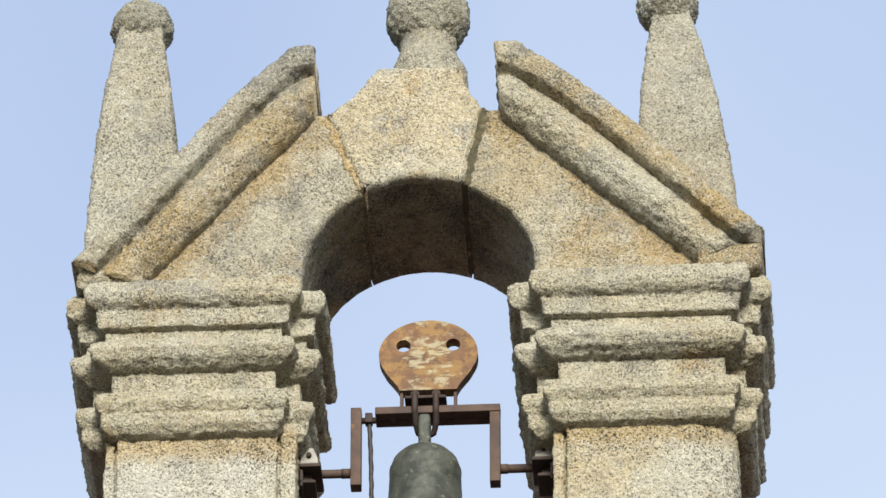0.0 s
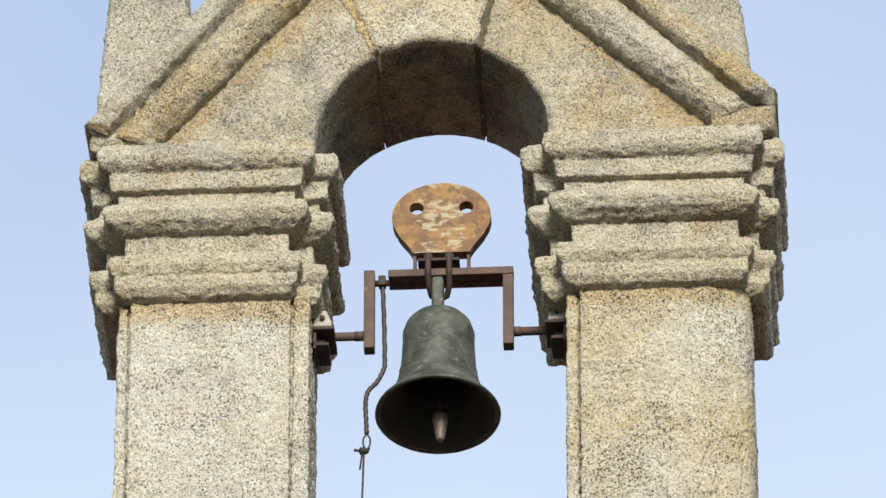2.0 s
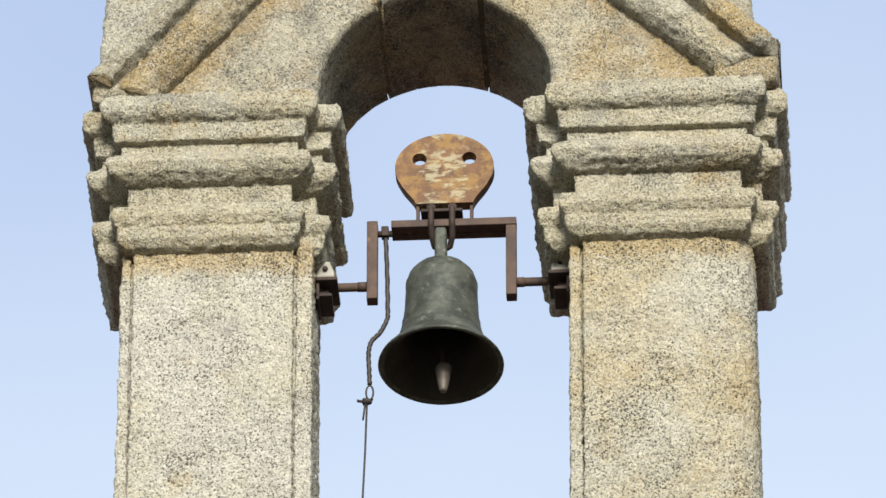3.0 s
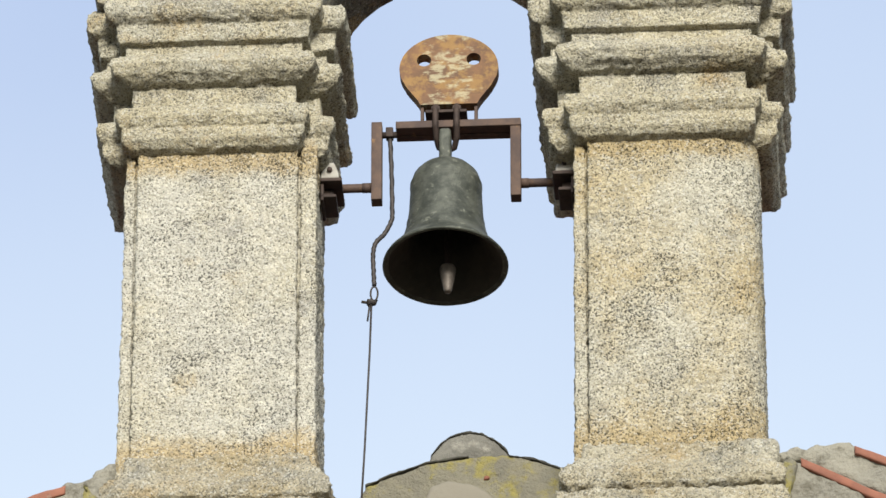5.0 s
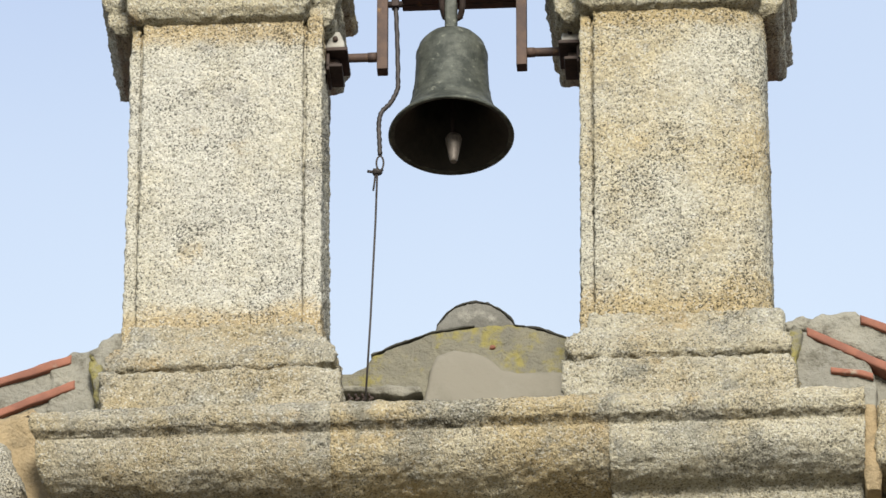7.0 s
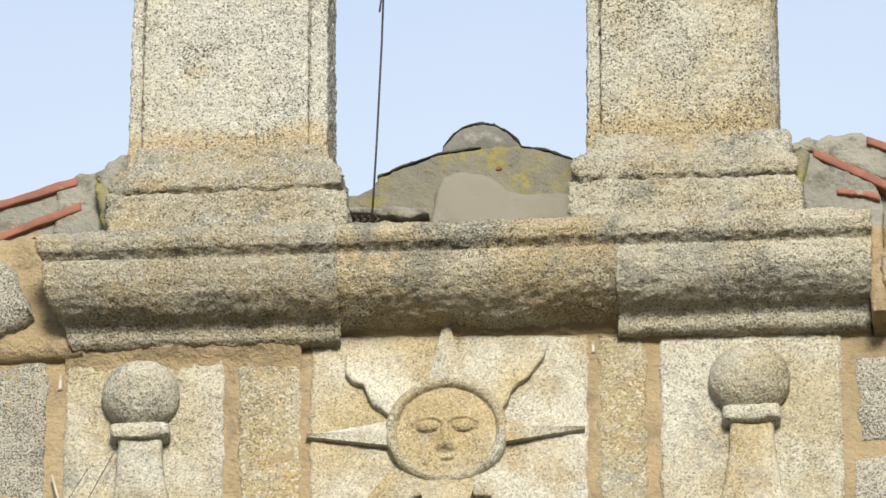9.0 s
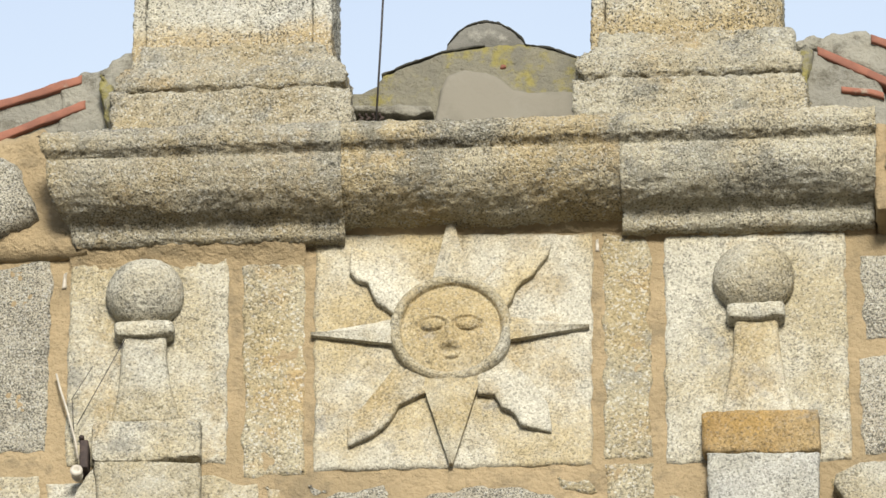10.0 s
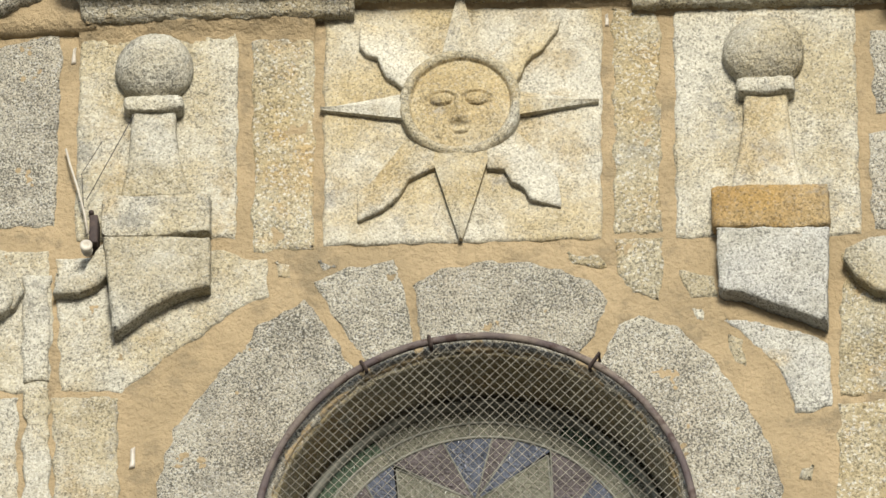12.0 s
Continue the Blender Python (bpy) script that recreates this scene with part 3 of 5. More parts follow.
verge(-1)
verge(1)

# ---- the great cornice under the bell gable ----
cornice = thing("cornice", (0, -0.1, 16.6), "heavy moulded granite cornice, blackened and lichened", "cornice", kind="structure")


def cornice_stone(x0, x1, drop, taper0, taper1, fillet, seed, mat):
    """One length of the cornice: a lip, a hollow, a swelling belly and a fillet below."""
    if fillet:
        prof = [(0.0, 16.445), (0.046, 16.447), (0.064, 16.458), (0.078, 16.494), (0.096, 16.507)]
    else:
        prof = [(0.0, 16.497), (0.06, 16.499), (0.10, 16.507)]
    prof += [(0.150, 16.520 + drop), (0.188, 16.538 + drop), (0.218, 16.562 + drop), (0.240, 16.595), (0.252, 16.635), (0.254, 16.668), (0.248, 16.684), (0.262, 16.693), (0.286, 16.706), (0.297, 16.735), (0.29, 16.765), (0.27, 16.79), (0.0, 16.82), (-0.3, 16.84)]
    pr = resample([Vector(q) for q in prof], 0.009, closed=False)
    bm = bmesh.new()
    n = int((x1 - x0) / 0.0095)
    rows = []
    for i in range(n + 1):
        row = []
        for q in pr:
            a, b = x0 + taper0 * (0.3 - max(0, q.x)), x1 - taper1 * (0.3 - max(0, q.x))
            row.append(bm.verts.new((a + (b - a) * i / n, -q.x, q.y)))
        rows.append(row)
    for a, b in zip(rows, rows[1:]):
        for i in range(len(a) - 1):
            bm.faces.new([a[i], a[i + 1], b[i + 1], b[i]])
    bm.faces.new(rows[0])
    bm.faces.new(rows[-1])
    smooth(bm)
    part("cornice_stone", rough(bm, 0.009, 6, seed, 0.55, 0.0042), mat, cornice)


cornice_stone(-1.43, -0.384, 0.0, 0.42, 0.0, True, 11, GRANITE_PLINTH)
cornice_stone(-0.386, 0.584, 0.008, 0.0, 0.0, False, 12, GRANITE_CORNICE)
cornice_stone(0.582, 1.47, 0.0, 0.0, 0.05, True, 13, GRANITE_CREAM)
part("shoulder_mortar", rough(slab([(-1.9, 16.80), (-1.44, 16.95), (-1.36, 16.8), (-1.27, 16.42), (-1.9, 16.42)], -0.05, 0.2, 0.04, 0.03), 0.018, 8, 15), MORTAR, cornice)
part("shoulder_stone", rough(slab([(-1.9, 16.87), (-1.58, 16.80), (-1.53, 16.77), (-1.47, 16.64), (-1.455, 16.565), (-1.58, 16.48), (-1.9, 16.42)], -0.12, 0.2, 0.05, 0.012), 0.014, 9, 17, 0.6, 0.004), GRANITE_SALT, cornice)
part("shoulder_stone", rough(rbox(1.50, 1.85, -0.20, 0.3, 16.50, 16.80, 0.05, 0.012), 0.015, 7, 18, 0.6, 0.004), GRANITE_CORNICE, cornice)
part("shoulder_mortar", rough(rbox(1.462, 1.515, -0.17, 0.2, 16.43, 16.79, 0.02, 0.03), 0.01, 8, 16), MORTAR, cornice)



def bed_mortar(x0, x1, top, out, fall, seed):
    """A hollow fillet of mortar from under the cornice down to the wall."""
    prof = resample([Vector(q) for q in ((-0.05, top), (out, top), (out * 0.72, top - 0.23 * fall), (out * 0.42, top - 0.47 * fall), (out * 0.2, top - 0.74 * fall), (0.0, top - fall), (-0.05, top - 1.05 * fall))], 0.009, closed=False)
    bm = bmesh.new()
    n = int((x1 - x0) / 0.01)
    rows = [[bm.verts.new((x0 + (x1 - x0) * i / n, -q.x, q.y)) for q in prof] for i in range(n + 1)]
    for a, b in zip(rows, rows[1:]):
        for k in range(len(prof) - 1):
            bm.faces.new([a[k], a[k + 1], b[k + 1], b[k]])
    bm.faces.new(rows[0])
    bm.faces.new(rows[-1])
    part("bed_mortar", rough(smooth(bm), 0.006, 8, seed, 0.8, 0.002), MORTAR, cornice)


bed_mortar(-1.34, -0.52, 16.452, 0.045, 0.085, 19)
bed_mortar(-0.52, 0.60, 16.506, 0.035, 0.03, 22)
bed_mortar(0.60, 1.46, 16.452, 0.022, 0.02, 23)

# ---- the bell gable ----
gable = thing("bell_gable", (0, 0.2, 16.8), "open stone bell gable of weathered cream granite on two pillars", "bell gable")
YB = 0.41
for x0, x1, b0, b1, sd in ((-1.135, -0.440, -1.088, -0.508, 20), (0.485, 1.153, 0.535, 1.090, 21)):
    g, d = 0.009, 0.018
    plan = [(x0, 0.0), (b0 - g, 0.0), (b0 - g, d), (b0, d), (b0, -0.02), (b1, -0.02), (b1, d), (b1 + g, d), (b1 + g, 0.0), (x1, 0.0), (x1, YB), (x0, YB)]
    if x0 > 0:
        # this pillar's outer corner is worn round
        plan = plan[:5] + [(1.00, -0.02), (1.05, -0.014), (1.095, 0.0), (1.128, 0.028), (1.148, 0.07), (x1, 0.12)] + plan[-2:]
    prof = [(0.006, 17.02), (0.004, 17.3), (0.0, 17.9), (-0.002, 18.45), (-0.002, 18.62)]
    bm = moulding(plan, prof, 0.0078, 0.0078)
    part("pillar", rough(bm, 0.0045, 12, sd, 0.7, 0.0058), GRANITE_PILLAR_GOLD if x0 > 0 else GRANITE_PILLAR, gable)

CAP = [(0, 18.555), (.03, 18.565), (.052, 18.59), (.056, 18.628), (.054, 18.638), (.064, 18.648), (.078, 18.675), (.072, 18.715), (.045, 18.735), (.02, 18.74), (.02, 18.83), (.045, 18.835), (.085, 18.86), (.102, 18.895), (.09, 18.925), (.065, 18.95), (.045, 18.965), (.045, 19.0), (.072, 19.005), (.08, 19.075), (.1, 19.085), (.115, 19.1), (.122, 19.13), (.115, 19.165), (.1, 19.19), (0, 19.2)]
for x0, x1, b0, b1, sd in ((-1.165, -0.455, -1.09, -0.54, 24), (0.45, 1.165, 0.53, 1.09, 25)):
    plan = [(x0, 0.07), (b0, 0.07), (b0, -0.02), (b1, -0.02), (b1, 0.07), (x1, 0.07), (x1, 0.465), (x0, 0.465)]
    part("capital", rough(moulding(plan, CAP, 0.0095, 0.009), 0.006, 12, sd, 0.8, 0.0046), GRANITE_CAP, gable, "moulded capital with grey and ochre lichen")

BASE = [(.115, 16.80), (.115, 17.015), (.10, 17.025), (.072, 17.035), (.10, 17.052), (.105, 17.085), (.09, 17.125), (.055, 17.165), (.03, 17.205), (.02, 17.26), (0.0, 17.265)]
for x0, x1, sd, mat in ((-1.085, -0.475, 28, GRANITE_PLINTH), (0.535, 1.12, 29, GRANITE_CREAM)):
    plan = [(x0, -0.015), (x1, -0.015), (x1, YB), (x0, YB)]
    part("plinth", rough(moulding(plan, BASE, 0.0095, 0.009), 0.013, 9, sd, 0.9, 0.0052), mat, gable, "rough moulded plinth stained ochre")
part("corner_stone", rough(rbox(0.42, 0.50, -0.08, 0.2, 17.02, 17.10, 0.03, 0.02), 0.01, 12, 31), GRANITE_CAP, gable)
part("corner_stone", rough(rbox(1.06, 1.20, -0.06, 0.2, 17.13, 17.27, 0.03, 0.02), 0.012, 12, 32), GRANITE_CAP, gable)

ACX, ACZ, ACR = 0.003, 19.25, 0.425
al = arc_points(ACX, ACZ, ACR, 180, 119.5, 18)
ar = arc_points(ACX, ACZ, ACR, 0, 66.0, 18)
ak = arc_points(ACX, ACZ, ACR, 118.5, 67.2, 14)
left = [(-1.17, 19.195), (-0.422, 19.195)] + al + [(-0.352, 19.965), (-0.42, 19.96), (-1.17, 19.24)]
right = [(1.18, 19.195), (0.428, 19.195)] + ar + [(0.247, 19.985), (0.33, 19.985), (1.18, 19.25)]
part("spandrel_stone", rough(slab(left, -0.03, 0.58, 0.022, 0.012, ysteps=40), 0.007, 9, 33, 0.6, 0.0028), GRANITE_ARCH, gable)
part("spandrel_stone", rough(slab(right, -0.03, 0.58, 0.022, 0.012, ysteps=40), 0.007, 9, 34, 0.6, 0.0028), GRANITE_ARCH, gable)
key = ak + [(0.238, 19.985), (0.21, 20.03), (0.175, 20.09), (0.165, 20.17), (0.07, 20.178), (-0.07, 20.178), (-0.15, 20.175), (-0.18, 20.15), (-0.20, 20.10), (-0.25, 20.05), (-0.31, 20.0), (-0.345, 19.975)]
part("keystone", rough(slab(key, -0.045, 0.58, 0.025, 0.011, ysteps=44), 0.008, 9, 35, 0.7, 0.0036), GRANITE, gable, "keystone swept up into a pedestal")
# inside of the arch: black and rusty growth, plus shade put into the colour
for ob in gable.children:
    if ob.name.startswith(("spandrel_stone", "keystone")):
        ob.data.materials.append(GRANITE_STAIN_SHADE)
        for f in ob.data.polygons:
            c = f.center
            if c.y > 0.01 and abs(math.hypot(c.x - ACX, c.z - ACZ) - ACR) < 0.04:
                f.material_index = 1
part("key_joint", rough(slab([(-0.190, 19.63), (-0.226, 19.63), (-0.382, 19.965), (-0.330, 19.985)], -0.033, 0.55, 0.012, 0.010, wob=0.018), 0.008, 14, 36, 0.8, 0.004), OCHRE_SOFT, gable, "ochre mortar joint")
part("key_joint", rough(slab([(0.158, 19.64), (0.190, 19.64), (0.274, 19.975), (0.222, 19.988)], -0.030, 0.55, 0.012, 0.010, wob=0.020), 0.008, 14, 37, 0.8, 0.005), MOSS, gable, "mossy mortar joint")


def rake(a0, a1, b0, b1, swell, seed, belly_mat, lip_mat, label):
    """A raking cornice: lower edge a0 to b0, upper edge a1 to b1 (foot to head), with a swelling belly under a lip."""
    sec = [(0.0, -0.02), (0.02, -0.07), (.10, -.098), (.22, -.122), (.36, -.128), (.47, -.117), (.55, -.10), (.60, -.092), (.625, -.12), (.66, -.148), (.75, -.158), (.90, -.158), (.97, -.145), (1, -.12), (1, 0.2), (1, 0.55), (0.5, 0.55), (0.0, 0.55)]
    sec = resample([Vector(q) for q in sec], 0.03)
    bm = bmesh.new()
    a0, a1, b0, b1 = (Vector(q) for q in (a0, a1, b0, b1))
    n = int((b0 - a0).length / 0.0095)
    turn = 1 if b0.x > a0.x else -1
    rows = []
    for i in range(n + 1):
        row = []
        for q in sec:
            lo, hi = a0.lerp(b0, i / n), a1.lerp(b1, i / n)
            f = i / n
            bow = swell * math.sin(math.pi * min(1, f ** 1.6 * 0.93)) - 0.05 * max(0, (f - 0.93) / 0.07) ** 2
            hi = hi + Vector((-(b0 - a0).y * turn, (b0 - a0).x * turn)).normalized() * bow
            c = lo.lerp(hi, q.x)
            row.append(bm.verts.new((c.x, q.y, c.y)))
        rows.append(row)
    m = len(sec)
    for a, b in zip(rows, rows[1:]):
        for k in range(m):
            bm.faces.new([a[k], a[(k + 1) % m], b[(k + 1) % m], b[k]])
    bm.faces.new(rows[0])
    bm.faces.new(rows[-1])
    smooth(bm)
    ob = part("raking_cornice", rough(bm, 0.008, 10, seed, 0.9, 0.0036), belly_mat, gable, label)
    ob.data.materials.append(lip_mat)
    lip = {k for k in range(m) if sec[k].x > 0.60 and sec[k].y < 0.3}
    for i, f in enumerate(ob.data.polygons):
        if i < n * m and i % m in lip:
            f.material_index = 1


rake((-1.02, 19.195), (-1.262, 19.275), (-0.383, 19.946), (-0.415, 20.25), 0.036, 40, GRANITE_RAKE, GRANITE_PIN, "raking cornice streaked with ochre lichen under a pale lip")
rake((1.04, 19.235), (1.268, 19.33), (0.317, 19.915), (0.31, 20.24), 0.045, 41, GRANITE_CAP, GRANITE_RAKE, "grey raking cornice with an ochre-lichened lip")
part("end_block", rough(rbox(-1.25, -1.0, -0.10, 0.5, 19.185, 19.27, 0.03, 0.012), 0.009, 11, 42, 0.6, 0.004), GRANITE_RAKE, gable)
part("end_block", rough(rbox(1.02, 1.26, -0.10, 0.5, 19.185, 19.30, 0.03, 0.012), 0.009, 11, 43, 0.6, 0.004), GRANITE_RAKE, gable)


def obelisk(xb, hb, zb, xt, ht, zt, y, xball, zball, rball, seed):
    """A square tapering pinnacle topped by a stone ball."""
    p = thing("pinnacle", (xb, y, zb), "tapering granite pinnacle topped by a lichened stone ball", "pinnacle", group="pinnacles on the bell gable")
    bm = bmesh.new()
    rows = []
    n = 130
    for i in range(n + 1):
        f = i / n
        f2 = f ** 2.2
        h, x, z = hb + (ht - hb) * f2, xb + (xt - xb) * f, zb + (zt - zb) * f
        ring = []
        for cx, cy, dx, dy in ((-1, -1, 1, 0), (1, -1, 0, 1), (1, 1, -1, 0), (-1, 1, 0, -1)):
            for k in range(26):
                u = cx + dx * 2 * k / 26
                w = cy + dy * 2 * k / 26
                s = 0.955 if k == 0 else 1.0
                ring.append(bm.verts.new((x + u * h * s, y + w * h * s, z)))
        rows.append(ring)
    for a, b in zip(rows, rows[1:]):
        for k in range(104):
            bm.faces.new([a[k], a[(k + 1) % 104], b[(k + 1) % 104], b[k]])
    bm.faces.new(rows[0])
    bm.faces.new(rows[-1])
    part("shaft", rough(smooth(bm), 0.0055, 15, seed, 1.0, 0.0042), GRANITE_PIN, p)
    part("stone_ball", rough(ball((xball, y, zball), rball, 0.95, 96), 0.006, 14, seed + 1, 0.9, 0.0062), GRANITE_BALL, p)


obelisk(-1.065, 0.178, 19.25, -1.065, 0.074, 20.60, 0.28, -1.062, 20.625, 0.117, 44)
obelisk(1.005, 0.190, 19.25, 0.937, 0.066, 20.60, 0.28, 0.923, 20.645, 0.117, 46)
fin = thing("finial", (0.02, 0.28, 20.17), "large lichened stone ball on a flared neck crowning the keystone", "finial")
bm = lathe([(0.0, 20.165), (0.15, 20.165), (0.15, 20.30), (0.142, 20.375), (0.118, 20.42), (0.105, 20.47), (0.105, 20.55), (0.0, 20.55)], (0.02, 0.28, 0), seg=90)
part("neck", rough(bm, 0.006, 13, 48, 0.6, 0.004), GRANITE_PIN, fin)
part("stone_ball", rough(ball((0.018, 0.28, 20.63), 0.158, 1.0, 110), 0.007, 12, 49, 0.9, 0.0066), GRANITE_BALL, fin)


# ---- the bell on its cranked frame ----
BX, BY, AXLE = 0.014, 0.22, (0.0, 0.22, 18.545)
LEANING = 0.0
bell = thing("church_bell", (BX, BY, 18.2), "small green-grey bronze bell hung from a rusty cranked steel frame", "bell")
MZ = 18.165
HANG, SWING = (BX, BY, MZ + 0.44), -6.0
bm = lathe([(0.0, MZ + .447), (.06, MZ + .445), (.100, MZ + .430), (.120, MZ + .405), (.129, MZ + .372), (.1315, MZ + .366), (.1315, MZ + .356), (.130, MZ + .345), (.134, MZ + .25), (.139, MZ + .192), (.142, MZ + .187), (.142, MZ + .176), (.147, MZ + .145), (.162, MZ + .092), (.186, MZ + .050), (.205, MZ + .030), (.209, MZ + .026), (.225, MZ + .004), (.227, MZ - .002), (.220, MZ - .006), (.205, MZ + .002)], (BX, BY, 0), seg=72, pstep=0.02)
part("bell_body", rough(tilt(bm, HANG, SWING), 0.0012, 20, 50), BRONZE, bell)
bm = lathe([(.206, MZ + .001), (.17, MZ + .045), (.14, MZ + .095), (.118, MZ + .15), (.110, MZ + .25), (.105, MZ + .36), (.07, MZ + .42), (0, MZ + .43)], (BX, BY, 0), seg=72, pstep=0.02)
part("bell_inside", tilt(bm, HANG, SWING), BRONZE_IN, bell, "dark hollow inside of the bell")
bm = joint_boxes((BX - .024, BX + .020, BY - .055, BY + .02, MZ + .44, MZ + .600), (BX - .048, BX + .044, BY - .04, BY + .04, MZ + .430, MZ + .468), r=0.012)
part("crown_loop", tilt(bm, HANG, 0.0), BRONZE, bell)
clapper = part("clapper", tilt(tube([(BX, BY, MZ + .42), (BX + .003, BY, MZ + .10), (BX + .006, BY, MZ - .02)], 0.008), HANG, SWING + 1), DARKIRON, bell, "dark iron clapper rod")
bm = lathe([(0, MZ - .115), (.012, MZ - .113), (.016, MZ - .10), (.027, MZ - .035), (.030, MZ - .012), (.026, MZ + .0), (.010, MZ + .008), (0, MZ + .009)], (BX + .008, BY, 0), seg=20)
part("clapper_ball", tilt(bm, HANG, SWING + 1), CLAPPER, clapper, "worn grey striking end")
FZ = 18.785
yoke = part("yoke", tilt(joint_boxes((-0.168, 0.288, 0.175, 0.225, FZ - .013, FZ + .018), (-0.168, 0.25, 0.225, 0.262, FZ - .016, FZ + .012), r=0.003), AXLE, LEANING), RUST, bell, "rusty steel crossbar")
part("crank_arm", tilt(joint_boxes((-0.257, -0.218, 0.180, 0.232, 18.47, FZ + .022), r=0.003), AXLE, LEANING), RUST, bell)
part("crank_arm", tilt(joint_boxes((0.249, 0.287, 0.180, 0.232, 18.47, FZ + .012), r=0.003), AXLE, LEANING), RUST, bell)
bm = tube([(-0.222, .205, FZ - .022), (-0.165, .205, FZ - .022)], 0.012, 10)
rbox(-0.205, -0.178, .185, .22, FZ - .04, FZ + .002, 0.004, 0.1, bm=bm)
part("rope_lever", tilt(bm, AXLE, LEANING), DARKIRON, bell)
for x0, x1 in ((-0.46, -0.225), (0.255, 0.50)):
    bm = tube([(x0, 0.22, 18.545), (x1, 0.22, 18.545)], 0.0165, 14)
    part("axle", bm, RUST, bell)
for x in (-0.275, 0.298):
    part("axle_collar", tube([(x - 0.016, 0.22, 18.545), (x + 0.016, 0.22, 18.545)], 0.0185, 14), RUST, bell)


def counterweight():
    """A thick pear-shaped plate with two round holes; the outline and the holes are one skin."""
    bm = bmesh.new()
    cx, cz = 0.026, 19.02
    side = [(0.181 * math.cos(radians(t)), 0.012 + 0.146 * math.sin(radians(t))) for t in range(86, -30, -4)]
    (x0, z0), (x1, z1) = side[-1], (0.104, -0.148)
    for k in range(1, 7):
        f = k / 6
        side.append((x0 + (x1 - x0) * f + 0.007 * math.sin(math.pi * f) * (1 - 2 * f), z0 + (z1 - z0) * f))
    side = [(cx + x, cz + z) for x, z in side]
    ring = [(cx, cz + 0.158)] + side + [(2 * cx - x, z) for x, z in side[::-1]]
    rim = len(ring)
    for y in (0.175, 0.225):
        outer = [bm.verts.new((x, y, z)) for x, z in ring]
        edges = [bm.edges.new((outer[i], outer[(i + 1) % rim])) for i in range(rim)]
        for hx in (-0.091, 0.091):
            hole = [bm.verts.new((cx + hx + 0.0265 * math.cos(2 * math.pi * k / 24), y, 19.068 + 0.0265 * math.sin(2 * math.pi * k / 24))) for k in range(24)]
            edges += [bm.edges.new((hole[k], hole[(k + 1) % 24])) for k in range(24)]
        bmesh.ops.triangle_fill(bm, use_beauty=True, use_dissolve=False, edges=edges)
    vs = list(bm.verts)
    half = len(vs) // 2
    loops = [(0, rim), (rim, 24), (rim + 24, 24)]
    for s, n in loops:
        for k in range(n):
            bm.faces.new([vs[s + k], vs[s + (k + 1) % n], vs[half + s + (k + 1) % n], vs[half + s + k]])
    return bm


plate = part("counterweight", tilt(counterweight(), AXLE, LEANING), PLATE, bell, "rusty pear-shaped steel plate with two holes and scraped pale paint")
for x in (-0.078, 0.118):
    part("plate_leg", tilt(joint_boxes((x, x + 0.012, 0.188, 0.224, FZ + .01, 18.905), r=0.002), AXLE, LEANING), RUST, plate)
clamp = part("clamp_plate", tilt(joint_boxes((-0.060, 0.092, 0.165, 0.235, FZ + .045, FZ + .058), r=0.003), AXLE, LEANING), DARKIRON, bell)
for x in (-0.022, 0.055):
    bm = tube([(x, 0.180, FZ + .04), (x, 0.180, FZ + .085)], 0.011, 10)
    rbox(x - .016, x + .016, 0.166, 0.196, FZ + .056, FZ + .076, 0.004, 0.1, bm=bm)
    part("clamp_bolt", tilt(bm, AXLE, LEANING), DARKIRON, clamp)
ubolt = [(-.022, .160, FZ + .06), (-.022, .160, FZ - .01), (-.020, .19, FZ - .05), (-.012, .22, FZ - .075), (.016, .23, FZ - .082), (.044, .22, FZ - .075), (.054, .19, FZ - .05), (.055, .160, FZ - .01), (.055, .160, FZ + .06)]
part("u_bolt", tube(resample([Vector(q) for q in ubolt], 0.012, False), 0.0115, 10), DARKIRON, bell, "dark iron U-bolt holding the crown")


def bearing(x, side):
    """side: -1 on the pillar to the west, 1 on the other; x is the pillar's flank."""
    b = thing("bearing_bracket", (x, 0.22, 18.5), "steel bearing bracket bolted to the pillar, holding the bell axle", "bracket", group="bell bearings")

    def box(u0, u1, *rest):
        q = sorted((x - side * u0, x - side * u1))
        return (q[0], q[1], *rest)

    cx = x - side * 0.034
    part("bearing_base", joint_boxes(box(0.0, 0.078, 0.115, 0.29, 18.512, 18.527)), DARKIRON, b)
    part("bracket_angle", joint_boxes(box(0.0, 0.058, 0.13, 0.27, 18.452, 18.466), box(0.0, 0.012, 0.13, 0.27, 18.44, 18.515)), DARKIRON, b, "dark angle iron")
    out = [(cx - .034, 18.527), (cx + .034, 18.527), (cx + .032, 18.552), (cx + .015, 18.596), (cx - .015, 18.596), (cx - .032, 18.552)]
    housing = part("bearing_housing", slab(out, 0.12, 0.255, 0.006, 0.01), BEARING, b, "grey-painted bearing housing")
    part("bearing_bolt", tube([(cx, 0.108, 18.560), (cx, 0.125, 18.560)], 0.010, 6), DARKIRON, housing)
    part("packing_block", rough(joint_boxes(box(0.0, 0.045, 0.17, 0.27, 18.466, 18.512)), 0.002, 30), DARKIRON, b)


bearing(-0.437, -1)
bearing(0.482, 1)

